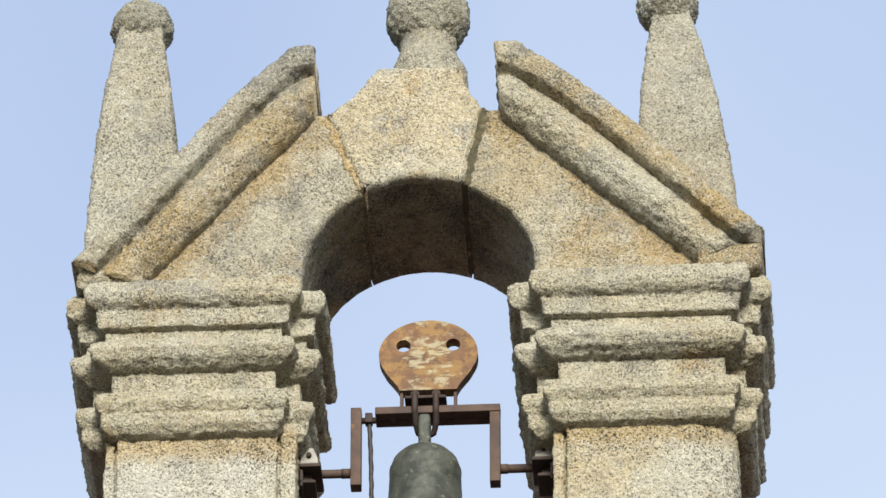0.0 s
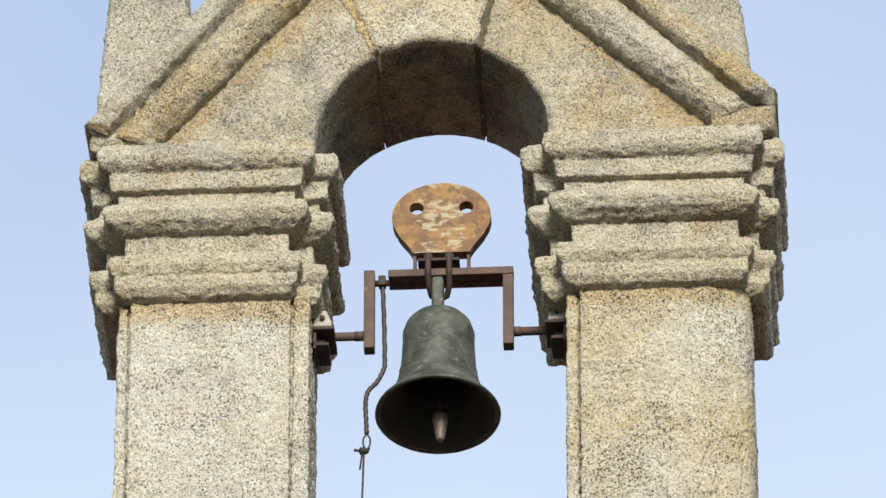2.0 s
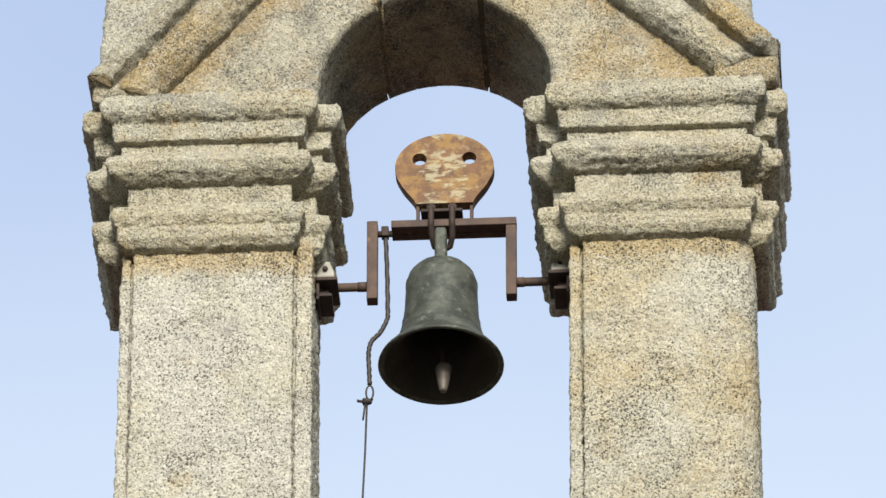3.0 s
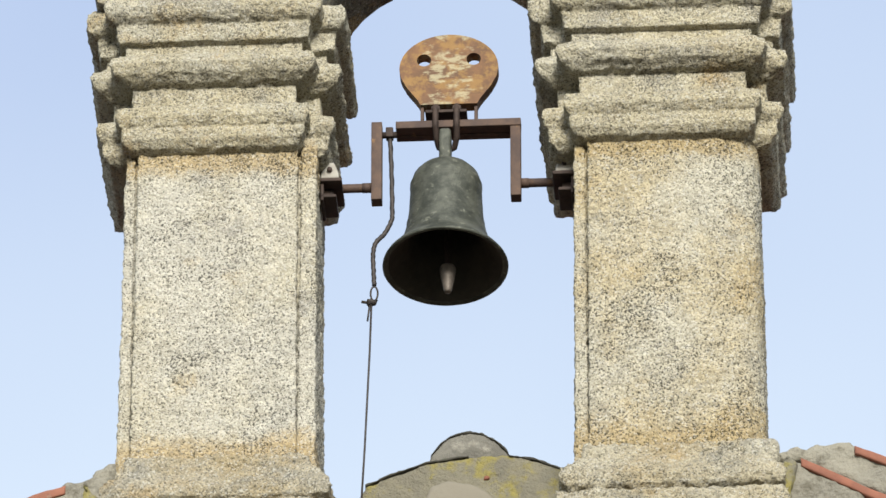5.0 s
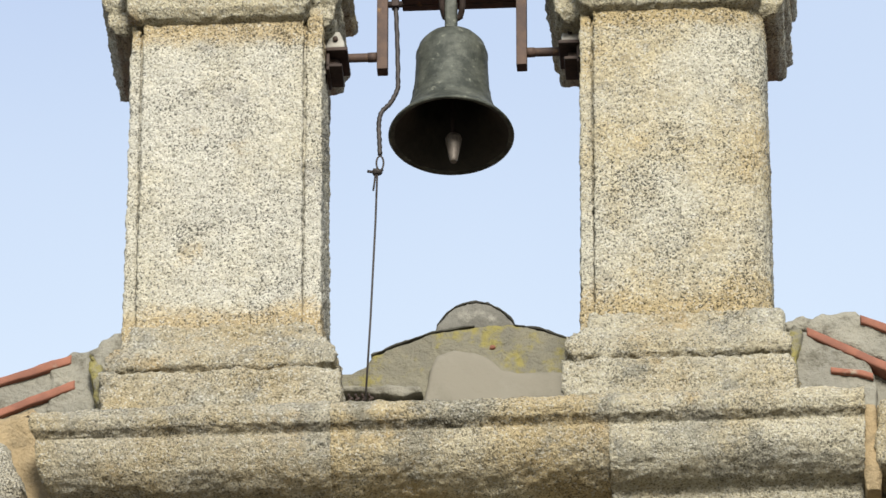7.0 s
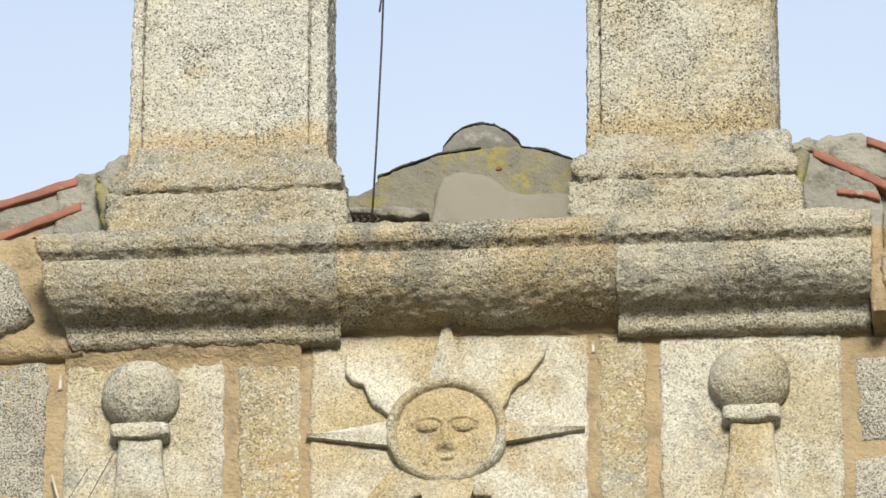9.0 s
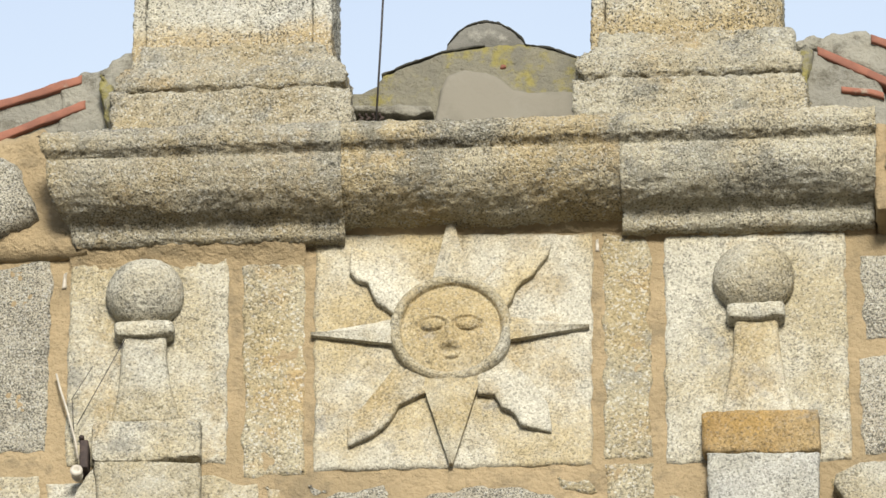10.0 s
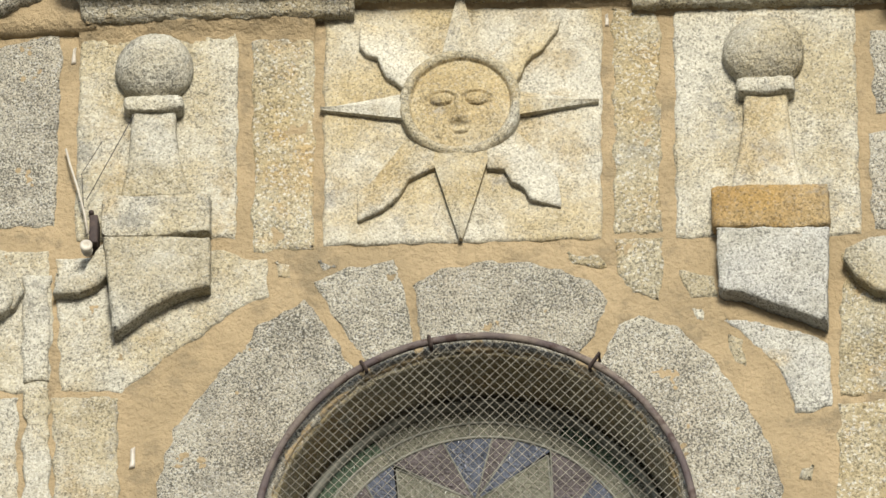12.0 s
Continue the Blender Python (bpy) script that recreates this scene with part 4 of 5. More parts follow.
# ---- the bell rope ----
rope = thing("bell_rope", (-0.3, 0.25, 17.1), "dark twisted steel cable knotted to a thin bell wire", "rope")
ctl = [(-0.190, .205, 18.755), (-0.184, .205, 18.60), (-0.181, .205, 18.43), (-0.184, .205, 18.39), (-0.208, .208, 18.338), (-0.240, .21, 18.300), (-0.250, .21, 18.25), (-0.248, .215, 18.18), (-0.246, .22, 18.12)]
pts = []
for i in range(len(ctl) - 1):
    a, b, c, d = (Vector(ctl[min(max(k, 0), len(ctl) - 1)]) for k in (i - 1, i, i + 1, i + 2))
    for k in range(14):
        t = k / 14
        pts.append(0.5 * (2 * b + (c - a) * t + (2 * a - 5 * b + 4 * c - d) * t * t + (3 * b - a - 3 * c + d) * t ** 3))
part("twisted_cable", tube(pts, 0.0085, 9, twist=1.1, lump=0.13), CABLE, rope)
loop = [(-0.246 + 0.013 * math.sin(radians(t)), .22, 18.088 - 0.03 * math.cos(radians(t))) for t in range(0, 361, 24)]
part("loop", tube(loop, 0.0035, 6), CABLE, rope)
bm = rough(ball((-0.258, .225, 18.052), 0.016, 0.9, 16), 0.006, 60)
tube([(-0.292, .222, 18.056), (-0.26, .225, 18.052), (-0.236, .228, 18.066)], 0.006, 6, bm=bm)
tube([(-0.262, .225, 18.05), (-0.266, .225, 18.01), (-0.270, .225, 17.975)], 0.0035, 6, bm=bm)
part("knot", bm, CABLE, rope)
part("bell_wire", tube([(-0.256, .225, 18.05), (-0.262, .235, 17.85), (-0.280, .26, 17.45), (-0.298, .28, 17.12)], 0.0038, 6), CABLE, rope)

fairlead = thing("wire_fairlead", (-0.33, 0.3, 17.05), "rusty spring guides where the bell wire enters the roof", "wire guide")
for i in range(4):
    x = -0.352 + i * 0.024
    sp = [(x + 0.007 * math.cos(k * 0.9), 0.30 + 0.007 * math.sin(k * 0.9), 17.06 + 0.0042 * k) for k in range(26)]
    part("spring", tube(sp, 0.005, 5), DARKIRON, fairlead)
part("guide_base", joint_boxes((-0.38, -0.25, 0.27, 0.34, 17.04, 17.075)), DARKIRON, fairlead)

# ---- carved panels under the cornice ----
sunp = thing("carved_sun_panel", (0, 0, 15.6), "square pale stone panel carved with a round-faced sun and eight rays", "carving")
SX, SZ = -0.014, 16.085
part("panel_slab", rough(slab([(-0.488, 15.555), (0.470, 15.55), (0.476, 16.47), (-0.492, 16.50)], -0.011, 0.2, 0.014, 0.014, wob=0.008), 0.0045, 7, 60, 0.8, 0.0020), PALE_SUN, sunp)


def straight_ray(name, deg, r0, r1, half):
    """A ray with a sharp ridge along its middle."""
    bm = bmesh.new()
    d = Vector((math.cos(radians(deg)), math.sin(radians(deg))))
    n = Vector((-d.y, d.x))
    rows = []
    for i in range(13):
        f = i / 12
        h = half * (1 - f) + 0.006 * f
        c = Vector((SX, SZ)) + d * (r0 + (r1 - r0) * f)
        th = 0.034 - 0.010 * f
        row = []
        for u, y in ((-1, 0.0), (-1, -th * 0.75), (-0.5, -th * 0.95), (0, -th * 1.15), (0.5, -th * 0.95), (1, -th * 0.75), (1, 0.0)):
            q = c + n * u * h
            if abs(d.y) < 0.1 and u * n.y > 0:
                y *= 1 - 0.75 * abs(u)
            row.append(bm.verts.new((q.x, -0.014 + y, q.y)))
        rows.append(row)
    for a, b in zip(rows, rows[1:]):
        for k in range(6):
            bm.faces.new([a[k], a[k + 1], b[k + 1], b[k]])
    bm.faces.new(rows[-1])
    part(name, rough(bm, 0.002, 22, deg), PALE_SUN, sunp)


for deg, r1, half in ((90, 0.45, 0.066), (180, 0.485, 0.055), (270, 0.53, 0.105), (0, 0.478, 0.052)):
    straight_ray("straight_ray", deg, 0.19, r1, half)


def wavy_ray(points, seed):
    """A flame-like ray with wavy flanks, given round the sun's middle."""
    out = [(SX + x, SZ + z) for x, z in points]
    bm = slab(out, -0.040, -0.005, 0.008, 0.011, wob=0.004, ysteps=2)
    mx, mz = (sum(q[i] for q in points) / len(points) for i in (0, 1))
    n = Vector((-mz, mx)).normalized()
    n = n if n.y > 0 else -n
    for v in bm.verts:
        f = min(1, max(0, (n.dot(Vector((v.co.x - SX, v.co.z - SZ))) + 0.03) / 0.10))
        if v.co.y < -0.013:
            v.co.y += (-0.013 - v.co.y) * 0.9 * f
    part("wavy_ray", rough(bm, 0.003, 16, seed, 0.6, 0.0016), PALE_SUN, sunp)


wavy_ray([(-.347, .35), (-.353, .24), (-.323, .203), (-.288, .192), (-.274, .147), (-.255, .113), (-.19, .06), (-.09, .18), (-.17, .27), (-.25, .315)], 61)
wavy_ray([(.343, .33), (.335, .285), (.29, .21), (.25, .185), (.226, .147), (.18, .06), (.09, .18), (.18, .265), (.27, .315)], 62)
wavy_ray([(-.08, -.17), (-.085, -.25), (-.176, -.293), (-.216, -.36), (-.265, -.41), (-.353, -.446), (-.359, -.33), (-.30, -.28), (-.225, -.18), (-.19, -.12)], 63)
wavy_ray([(.08, -.17), (.092, -.26), (.147, -.266), (.176, -.316), (.216, -.338), (.24, -.383), (.343, -.413), (.333, -.293), (.265, -.19), (.19, -.10)], 64)

# the sun's disc: a rolled rim round a gently swelling face with plain lids, nose and mouth line
bm = bmesh.new()
rows = []
for i in range(111):
    r = 0.212 * i / 110
    row = []
    for k in range(192):
        t = 2 * math.pi * k / 192
        x, z = r * math.cos(t), r * math.sin(t)
        if r < 0.172:
            y = 0.020 + 0.020 * (1 - (r / 0.172) ** 2)
        else:
            y = 0.018 + 0.026 * math.sqrt(max(0, 1 - ((r - 0.192) / 0.0205) ** 2))
        for ex in (-0.066, 0.058):
            u, w = (x - ex) / 0.040, (z - 0.012) / 0.024
            q = math.sqrt(u * u + w * w)
            y += 0.013 * max(0, 1 - q * q) ** 0.7
            y -= 0.007 * math.exp(-((q - 1.08) / 0.13) ** 2) * (1.0 if w < 0.2 else 0.45)
            y += 0.006 * math.exp(-((q - 1.45) / 0.20) ** 2) * min(1, max(0, w + 0.3))
        if -0.095 < z < 0.05:
            wd = 0.011 + 0.014 * (0.05 - z) / 0.125
            y += 0.018 * math.exp(-(x / wd) ** 2) * min(1, (0.05 - z) / 0.07) * min(1, (z + 0.095) / 0.030)
        for ex in (-0.023, 0.0, 0.023):
            y += (0.010 if ex else 0.012) * math.exp(-((x - ex) / 0.012) ** 2 - ((z + 0.070) / 0.013) ** 2)
            y -= 0.0035 * math.exp(-((x - ex * 0.8) / 0.010) ** 2 - ((z + 0.088) / 0.006) ** 2)
        y -= 0.007 * math.exp(-((z + 0.124 - 0.6 * x * x / 0.04) / 0.0045) ** 2) * math.exp(-(x / 0.036) ** 4)
        y += 0.006 * math.exp(-((z + 0.137) / 0.009) ** 2) * math.exp(-(x / 0.03) ** 2) + 0.005 * math.exp(-((z + 0.112) / 0.008) ** 2) * math.exp(-(x / 0.032) ** 2)
        row.append(bm.verts.new((SX + x, -0.012 - y, SZ + z)))
        if i == 0:
            break
    rows.append(row)
rows.append([bm.verts.new((v.co.x, 0.0, v.co.z)) for v in rows[-1]])
for k in range(192):
    bm.faces.new([rows[0][0], rows[1][k], rows[1][(k + 1) % 192]])
for a, b in zip(rows[1:], rows[2:]):
    for k in range(192):
        bm.faces.new([a[k], a[(k + 1) % 192], b[(k + 1) % 192], b[k]])
disc = part("sun_disc", rough(smooth(bm), 0.0022, 16, 65, 0.7, 0.0011), PALE_SUN, sunp)
disc.data.materials.append(PALE)
for f in disc.data.polygons:
    f.material_index = int(math.hypot(f.center.x - SX, f.center.z - SZ) > 0.177)


def relief_pinnacle(name, x0, x1, z0, z1, cx, zb, rb, collar, shaft, foot, foot_mat, seed, label):
    p = thing(name, ((x0 + x1) / 2, 0, z0), label, "carving", group="carved pinnacle panels")
    part("panel_slab", rough(slab([(x0, z0), (x1, z0 - 0.005), (x1, z1 - 0.01), (x0, z1)], -0.010, 0.2, 0.014, 0.014, wob=0.009, seed=seed), 0.0045, 7, seed, 0.7, 0.0022), PALE, p)
    bm = ball((cx, -0.03, zb), rb, 1.0, 80)
    bmesh.ops.scale(bm, vec=(1, 0.75, 0.98), space=Matrix.Translation((-cx, 0.03, -zb)), verts=bm.verts)
    part("carved_ball", rough(bm, 0.003, 13, seed + 1, 0.6, 0.0026), PALE, p)
    c0, c1, cz0, cz1 = collar
    part("collar", rough(rbox(c0, c1, -0.085, 0.0, cz0, cz1, 0.022, 0.011), 0.004, 16, seed + 2, 0.6, 0.002), PALE, p)
    t0, t1, b0, b1, zt, zf = shaft
    n = 10
    out = [(t0 + (b0 - t0) * (i / n) ** 2.2, zt + (zf - zt) * i / n) for i in range(n + 1)] + [(t1 + (b1 - t1) * (i / n) ** 2.2, zt + (zf - zt) * i / n) for i in range(n, -1, -1)]
    part("carved_shaft", rough(slab(out, -0.055, 0.0, 0.014, 0.012, ysteps=3), 0.004, 12, seed + 3, 0.6, 0.0022), PALE_SUN if foot_mat is PALE_OCHRE else PALE, p)
    f0, f1, fz0, fz1 = foot
    part("carved_foot", rough(rbox(f0, f1, -0.075, 0.0, fz0, fz1, 0.02, 0.011), 0.005, 12, seed + 4, 0.6, 0.0024), foot_mat, p)


relief_pinnacle("carved_pinnacle_panel", -1.345, -0.785, 15.60, 16.43, -1.075, 16.260, 0.135, (-1.178, -0.968, 16.075, 16.135), (-1.150, -0.998, -1.185, -0.94, 16.09, 15.74), (-1.245, -0.872, 15.585, 15.745), PALE, 70, "pale stone panel carved with a ball-topped pinnacle")
relief_pinnacle("carved_pinnacle_panel", 0.722, 1.355, 15.545, 16.475, 1.034, 16.252, 0.141, (0.938, 1.140, 16.070, 16.138), (0.962, 1.114, 0.905, 1.165, 16.10, 15.70), (0.845, 1.250, 15.545, 15.715), PALE_OCHRE, 76, "pale stone panel carved with a ball-topped pinnacle on an ochre-stained foot")


def scroll_corbel(points, th, seed, mat, label):
    c = thing("scroll_corbel", (points[0][0], 0, points[0][1]), label, "carving")
    part("corbel_body", rough(slab(points, -th, 0.0, 0.014, 0.011, ysteps=5), 0.004, 12, seed, 0.6, 0.0024), mat, c)


scroll_corbel([(-1.24, 15.58), (-0.872, 15.565), (-0.868, 15.375), (-0.93, 15.365), (-1.0, 15.34), (-1.08, 15.295), (-1.14, 15.245), (-1.195, 15.205), (-1.207, 15.30)], 0.085, 82, PALE, "pale carved corbel with a curved underside")
scroll_corbel([(-1.40, 15.46), (-1.36, 15.44), (-1.31, 15.46), (-1.265, 15.54), (-1.235, 15.57), (-1.205, 15.56), (-1.205, 15.46), (-1.26, 15.40), (-1.32, 15.375), (-1.41, 15.375)], 0.06, 83, PALE, "small curled stone scroll beside the corbel")
scroll_corbel([(0.862, 15.545), (1.245, 15.535), (1.232, 15.165), (1.15, 15.205), (1.05, 15.245), (0.95, 15.29), (0.885, 15.30), (0.866, 15.32)], 0.085, 84, PALE_WHITE, "white carved corbel with a slanting underside")
scroll_corbel([(1.30, 15.46), (1.38, 15.50), (1.6, 15.51), (1.6, 15.275), (1.50, 15.265), (1.40, 15.29), (1.33, 15.35), (1.29, 15.42)], 0.07, 85, PALE, "curled pale stone scroll in the wall")
scroll_corbel([(-1.75, 15.53), (-1.62, 15.53), (-1.55, 15.48), (-1.51, 15.40), (-1.54, 15.33), (-1.62, 15.29), (-1.75, 15.28)], 0.05, 86, PALE, "worn rounded carving in the wall")

scroll_corbel(arc_points(-1.62, 15.365, 0.075, 0, 360, 20)[:-1], 0.072, 87, PALE, "small round boss worn into the wall carving")

# ---- round window: reveal, leaded glass, wire guard ----
win = thing("window_1", (OCX, 0.4, OCZ), "round leaded church window with blue and clear hammered glass", "window", kind="structure")
bm = lathe([(OCR + 0.2, 0.0), (OCR + 0.2, -0.40), (OCR - 0.01, -0.40), (OCR - 0.005, -0.2), (OCR, -0.006), (OCR + 0.2, 0.0)], (OCX, 0.012, OCZ), "y", 96, 0.03)
part("window_reveal", rough(bm, 0.005, 12, 90), ASHLAR, win)
GY = 0.335


def ring_bar(name, r, w, th, mat, parent, y=GY):
    bm = lathe([(r - w / 2, 0), (r - w / 2, th), (r + w / 2, th), (r + w / 2, 0), (r - w / 2, 0)], (OCX, y, OCZ), "y", 96, 1.0)
    part(name, bm, mat, parent)


ring_bar("window_frame", 0.662, 0.022, 0.045, LEAD, win)
for r in (0.600, 0.545, 0.13):
    ring_bar("lead_ring", r, 0.008, 0.012, LEAD, win)


def pane(pts, mat):
    part("pane", slab([(OCX + r * math.cos(radians(t)), OCZ + r * math.sin(radians(t))) for r, t in pts], GY - 0.006, GY + 0.002, 0.001, 0.05), mat, win)


def came(p, q, w=0.0032):
    pts = [(OCX + r * math.cos(radians(t)), GY - 0.007, OCZ + r * math.sin(radians(t))) for r, t in (p, q)]
    part("lead_came", tube(pts, w, 6), LEAD, win)


def arc_at(r, t0, t1):
    return [(r, t0 + (t1 - t0) * k / 4) for k in range(5)]


for i in range(6):
    p = 4 + 60 * i
    # two hammered border bands, cut at the star's points and between them
    for t0, t1 in ((p, p + 30), (p + 30, p + 60)):
        pane(arc_at(0.603, t0, t1) + arc_at(0.652, t1, t0), GLASS_GREEN if t0 in (124, 154, 34) else GLASS_CLEAR)
        pane(arc_at(0.548, t0, t1) + arc_at(0.597, t1, t0), GLASS_CLEAR)
        came((0.545, t0), (0.652, t0))
    # a pale pointed star with fans of blue and mauve between its points
    pane([(0.52, p), (0.30, p - 30), (0.132, p - 30), (0.132, p), (0.132, p + 30), (0.30, p + 30)], GLASS_CLEAR)
    came((0.52, p), (0.30, p - 30))
    came((0.52, p), (0.30, p + 30))
    came((0.132, p + 30), (0.30, p + 30))
    cuts = (p, p + 13, p + 22, p + 40, p + 60)
    for t0, t1, m in zip(cuts, cuts[1:], (GLASS_BLUE, GLASS_MAUVE, GLASS_BLUE, GLASS_MAUVE)):
        pane([(0.302, p + 30)] + arc_at(0.541, t0, t1), m)
        came((0.30, p + 30), (0.541, t1))
pane([(0.13, t) for t in range(0, 360, 20)], GLASS_BLUE)

guard = thing("window_guard", (OCX, -0.03, OCZ), "rusty iron ring with a diagonal wire mesh guarding the window", "window guard")
bm = bmesh.new()
pts = [(OCX + 0.738 * math.cos(radians(t)), -0.045, OCZ + 0.738 * math.sin(radians(t))) for t in range(0, 361, 3)]
part("guard_ring", rough(tube(pts, 0.0135, 10), 0.002, 20, 92), RINGM, guard)
bm = bmesh.new()
for s in (1, -1):
    d = Vector((math.cos(radians(46)), s * math.sin(radians(46))))
    n = Vector((-d.y, d.x))
    k = -32
    while k <= 32:
        off = k * 0.0262 + 0.004 * s
        if abs(off) < 0.728:
            h = math.sqrt(0.73 ** 2 - off ** 2)
            c = Vector((OCX, OCZ)) + n * off
            steps = [c + d * h * u for u in (-1, -0.75, -0.5, -0.25, 0, 0.25, 0.5, 0.75, 1)]
            tube([(q.x, -0.040 + 0.004 * s * (-1) ** k + 0.006 * noise.noise(Vector((q.x * 3, q.y * 3, 0))), q.y) for q in steps], 0.0010, 4, bm=bm)
        k += 1
tagged(part("wire_mesh", bm, WIRE, guard, "diagonal galvanised wire mesh"), kind="stuff")
for deg in (121, 57, 102):
    c = Vector((OCX + 0.738 * math.cos(radians(deg)), OCZ + 0.738 * math.sin(radians(deg))))
    d = Vector((math.cos(radians(deg)), math.sin(radians(deg))))
    a, b = c - d * 0.022, c + d * (0.036 if deg == 57 else 0.012)
    bm = tube([(a.x, -0.03, a.y), (a.x, -0.060, a.y), (b.x, -0.060, b.y), (b.x, 0.0, b.y)], 0.007, 8)
    part("guard_clip", bm, DARKIRON, guard)

# ---- old wire and insulator beside the carved panel ----
ins = thing("wire_insulator", (-1.29, -0.04, 15.53), "white ceramic insulator on a rusty wall pin", "insulator")
bm = lathe([(0, 0.0), (.018, 0), (.020, .012), (.013, .018), (.013, .03), (.021, .036), (.022, .05), (.012, .055), (.008, .05), (0, .05)], (-1.293, -0.05, 15.535), "y", 20, 0.02)
part("ceramic_knob", bm, CERAMIC, ins)
part("wall_pin", joint_boxes((-1.285, -1.255, -0.09, 0.0, 15.55, 15.66), r=0.006), DARKIRON, ins)
part("loose_cable", tube([(-1.292, -0.06, 15.60), (-1.305, -0.05, 15.68), (-1.335, -0.04, 15.80), (-1.362, -0.035, 15.89), (-1.378, -0.03, 15.955)], 0.0042, 7), CERAMIC, ins, "pale broken cable end")
part("thin_wire", tube([(-1.30, -0.05, 15.74), (-1.22, -0.06, 15.90), (-1.14, -0.07, 16.06)], 0.0016, 5), CABLE, ins)
part("thin_wire", tube([(-1.31, -0.04, 15.70), (-1.32, -0.04, 15.85), (-1.25, -0.05, 15.97)], 0.0014, 5), CABLE, ins)

part("nail", lathe([(0, 0.0), (.009, 0), (.010, .012), (.004, .018), (0, .018)], (-1.286, -0.012, 15.705), "y", 14, 0.02), DARKIRON, ins, "rusty nail head")

# ---- the stones of the front, bedded proud of the mortar ----
MATS = {"white": PALE_WHITE, "grey": GRANITE_SALT, "pale": PALE, "cream": ASHLAR}


def wall_stone(kind, pts, seed, proud=0.006):
    out = []
    for x, z in pts:
        d = math.hypot(x - OCX, z - OCZ)
        if d < 0.83 and kind == "grey":
            x, z = OCX + (x - OCX) * 0.715 / d, OCZ + (z - OCZ) * 0.715 / d
        out.append((x, z))
    bm = slab(out, -proud, 0.08, 0.012, 0.0115, wob=0.016, seed=seed)
    part("stone", rough(bm, 0.0045, 10, seed, 0.6, 0.0024), MATS[kind], facade)


STONES_LEFT = (
    ("grey", [(-1.74, 16.35), (-1.5, 16.42), (-1.41, 16.43), (-1.4, 16.34), (-1.41, 15.66), (-1.72, 15.66)]),
    ("pale", [(-1.72, 15.58), (-1.43, 15.57), (-1.41, 15.3), (-1.42, 15.02), (-1.7, 15.03)]),
    ("pale", [(-1.4, 15.54), (-0.87, 15.55), (-0.68, 15.51), (-0.67, 15.37), (-0.82, 15.29), (-0.99, 15.16), (-1.17, 15.01), (-1.39, 15.02)]),
    ("pale", [(-1.7, 15.01), (-1.52, 15.01), (-1.51, 14.3), (-1.69, 14.3)]),
    
    ("pale", [(-1.41, 15.0), (-1.18, 15.0), (-1.17, 14.3), (-1.39, 14.3)]),
    ("cream", [(-0.74, 16.39), (-0.52, 16.4), (-0.52, 15.54), (-0.73, 15.54)]),
    ("grey", [(-0.55, 15.36), (-0.48, 15.25), (-0.39, 15.1), (-0.5, 14.96), (-0.62, 14.8), (-0.7, 14.61), (-0.73, 14.4), (-1.06, 14.4), (-1.05, 14.66), (-1.0, 14.86), (-0.82, 15.11), (-0.7, 15.26)]),
    ("grey", [(-0.52, 15.42), (-0.39, 15.47), (-0.24, 15.5), (-0.21, 15.4), (-0.19, 15.21), (-0.3, 15.17), (-0.36, 15.14), (-0.45, 15.28)]),
    ("pale", [(-0.66, 15.51), (-0.59, 15.49), (-0.59, 15.44), (-0.65, 15.44)]),
    ("grey", [(-0.51, 15.51), (-0.43, 15.48), (-0.48, 15.45)]),
)
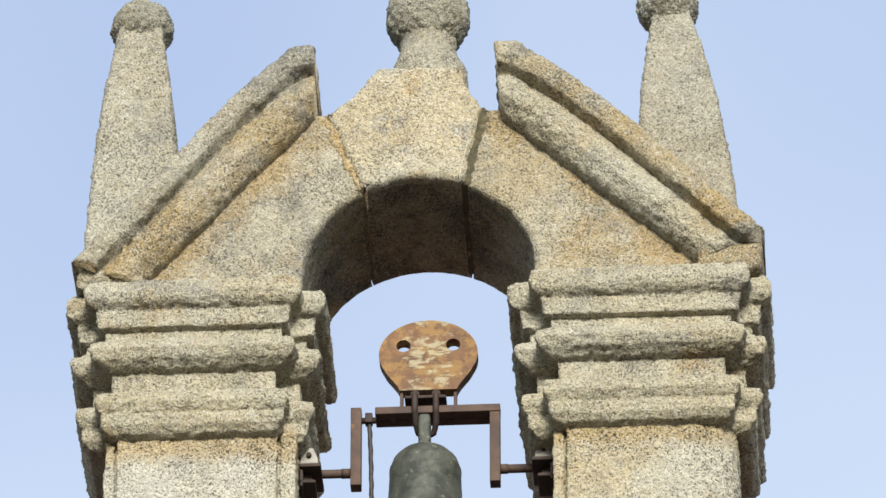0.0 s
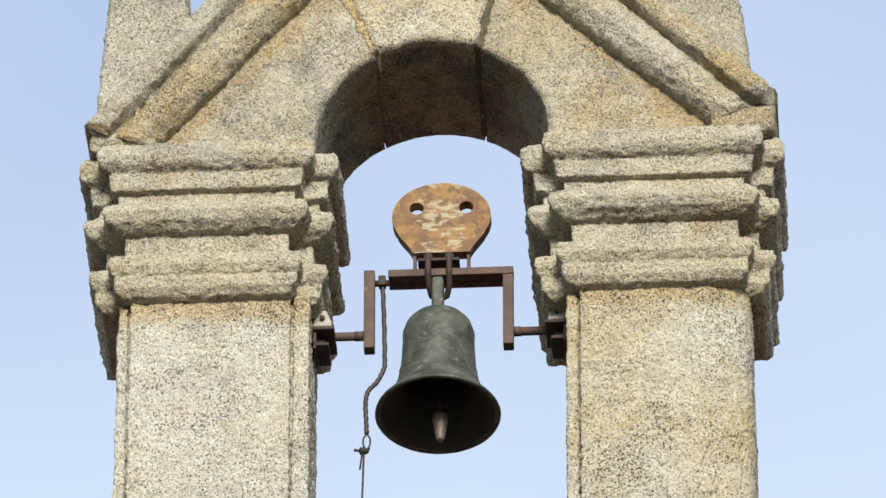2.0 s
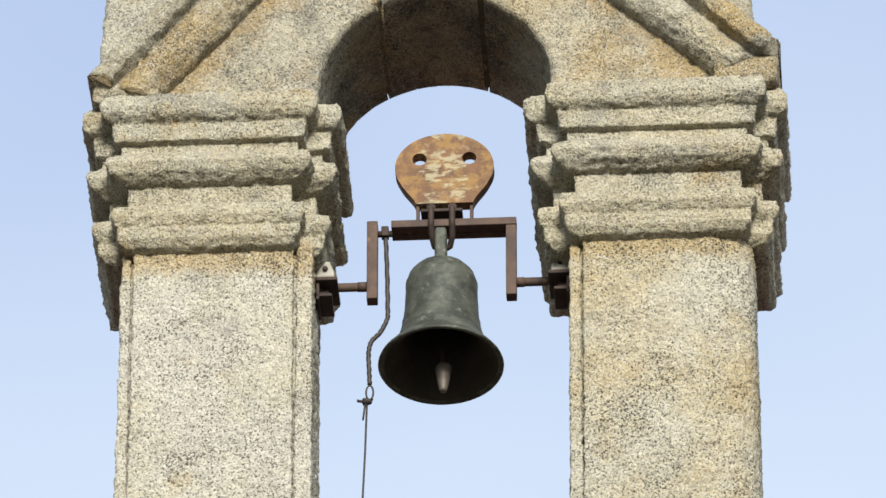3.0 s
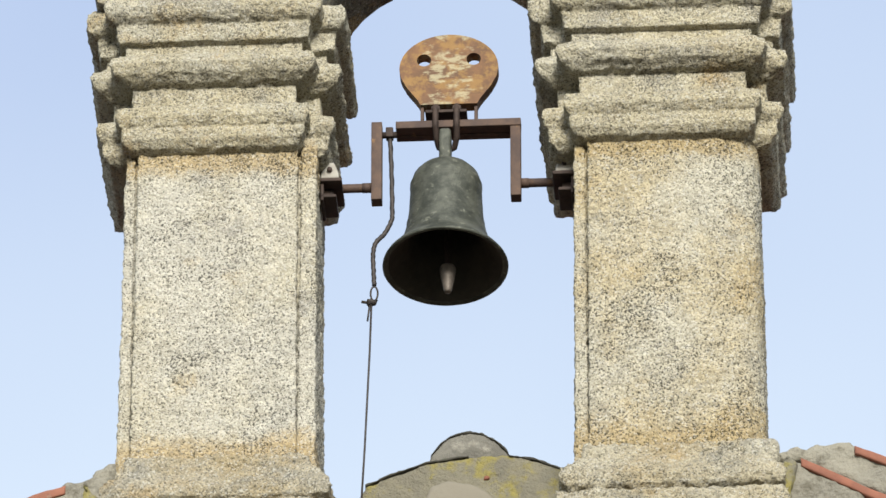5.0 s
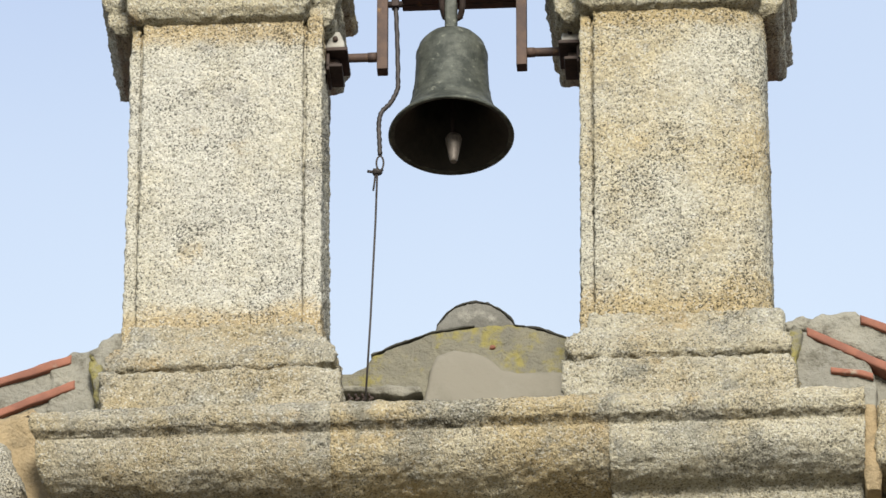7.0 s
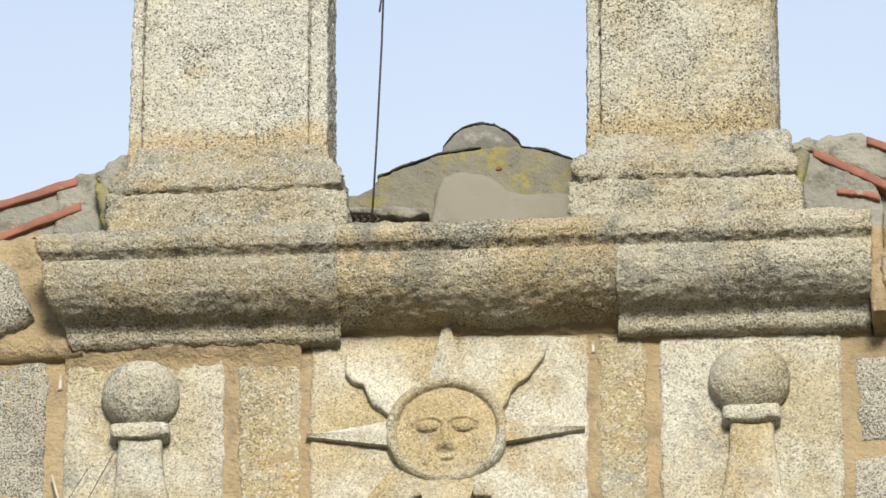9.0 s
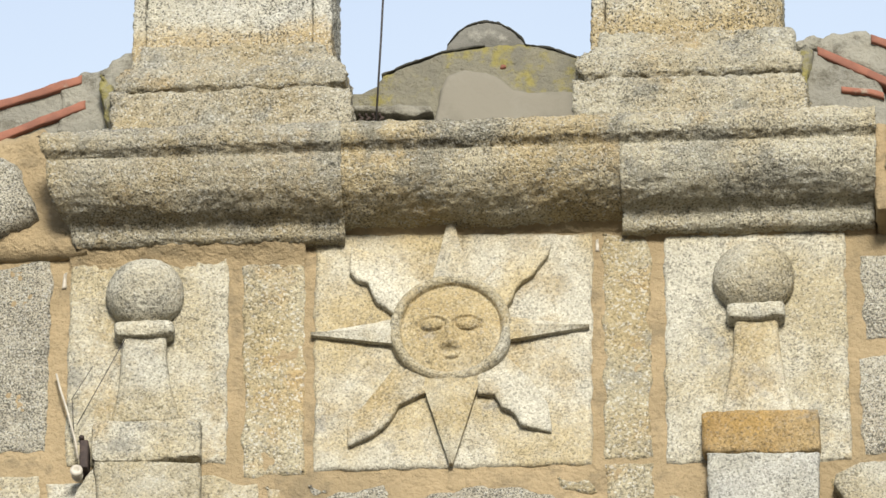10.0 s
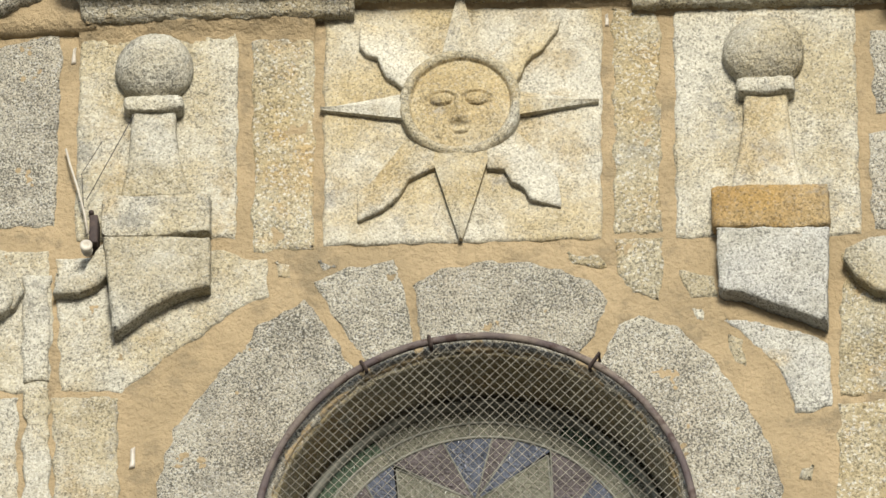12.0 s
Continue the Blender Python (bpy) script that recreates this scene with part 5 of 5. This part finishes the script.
STONES_RIGHT = (
    ("cream", [(0.51, 16.47), (0.67, 16.47), (0.68, 15.57), (0.51, 15.57)]),
    ("cream", [(0.51, 15.55), (0.68, 15.55), (0.67, 15.31), (0.57, 15.34), (0.52, 15.42)]),
    ("grey", [(1.4, 16.34), (1.56, 16.36), (1.55, 16.01), (1.41, 16.01)]),
    ("grey", [(1.39, 15.95), (1.55, 15.97), (1.54, 15.55), (1.4, 15.56)]),
    ("white", [(0.88, 15.23), (0.97, 15.23), (1.24, 15.13), (1.24, 14.88), (1.12, 14.86), (1.07, 15.03), (0.96, 15.14)]),
    ("cream", [(1.29, 15.48), (1.54, 15.49), (1.52, 14.93), (1.26, 14.92)]),
    ("cream", [(1.26, 14.9), (1.52, 14.91), (1.51, 14.3), (1.24, 14.3)]),
    ("grey", [(-0.18, 15.4), (-0.08, 15.46), (0.07, 15.49), (0.26, 15.46), (0.43, 15.4), (0.49, 15.31), (0.44, 15.18), (0.4, 15.14), (0.22, 15.2), (0.03, 15.22), (-0.16, 15.21)]),
    ("grey", [(0.46, 15.06), (0.52, 15.22), (0.59, 15.26), (0.72, 15.21), (0.86, 15.06), (0.99, 14.84), (1.07, 14.6), (1.08, 14.4), (0.81, 14.4), (0.74, 14.65), (0.62, 14.87)]),
    ("pale", [(0.73, 15.42), (0.85, 15.4), (0.86, 15.31), (0.77, 15.31)]),
    ("pale", [(0.77, 15.28), (0.81, 15.28), (0.81, 15.23), (0.78, 15.23)]),
    ("pale", [(0.89, 15.18), (0.94, 15.15), (0.95, 15.05), (0.91, 15.06)]),
    ("pale", [(1.13, 14.66), (1.18, 14.67), (1.17, 14.6), (1.12, 14.61)]),
    ("cream", [(0.34, 15.51), (0.46, 15.49), (0.48, 15.44), (0.38, 15.45)]),
)
for i, (kind, pts) in enumerate(STONES_LEFT + STONES_RIGHT):
    wall_stone(kind, pts, 100 + i)
# a raised strip like a little pilaster beside the carved scroll
wall_stone("pale", [(-1.515, 15.46), (-1.425, 15.48), (-1.418, 15.055), (-1.51, 15.05)], 140, 0.018)
wall_stone("pale", [(-1.508, 15.035), (-1.418, 15.04), (-1.400, 14.3), (-1.49, 14.3)], 141, 0.016)

for x, z, w, h in ((-1.36, 16.34, 0.008, 0.035), (0.492, 16.42, 0.008, 0.025), (-1.13, 14.76, 0.010, 0.04), (-0.475, 16.52, 0.018, 0.014)):
    bm = slab([(x - w, z - h), (x + w, z - h * 0.9), (x + w * 0.8, z + h), (x - w * 0.6, z + h * 0.8)], -0.012, 0.01, 0.006, 0.012, wob=0.006)
    part("plaster_chip", rough(bm, 0.002, 20, x), CERAMIC, facade, "dab of white plaster left on the mortar")
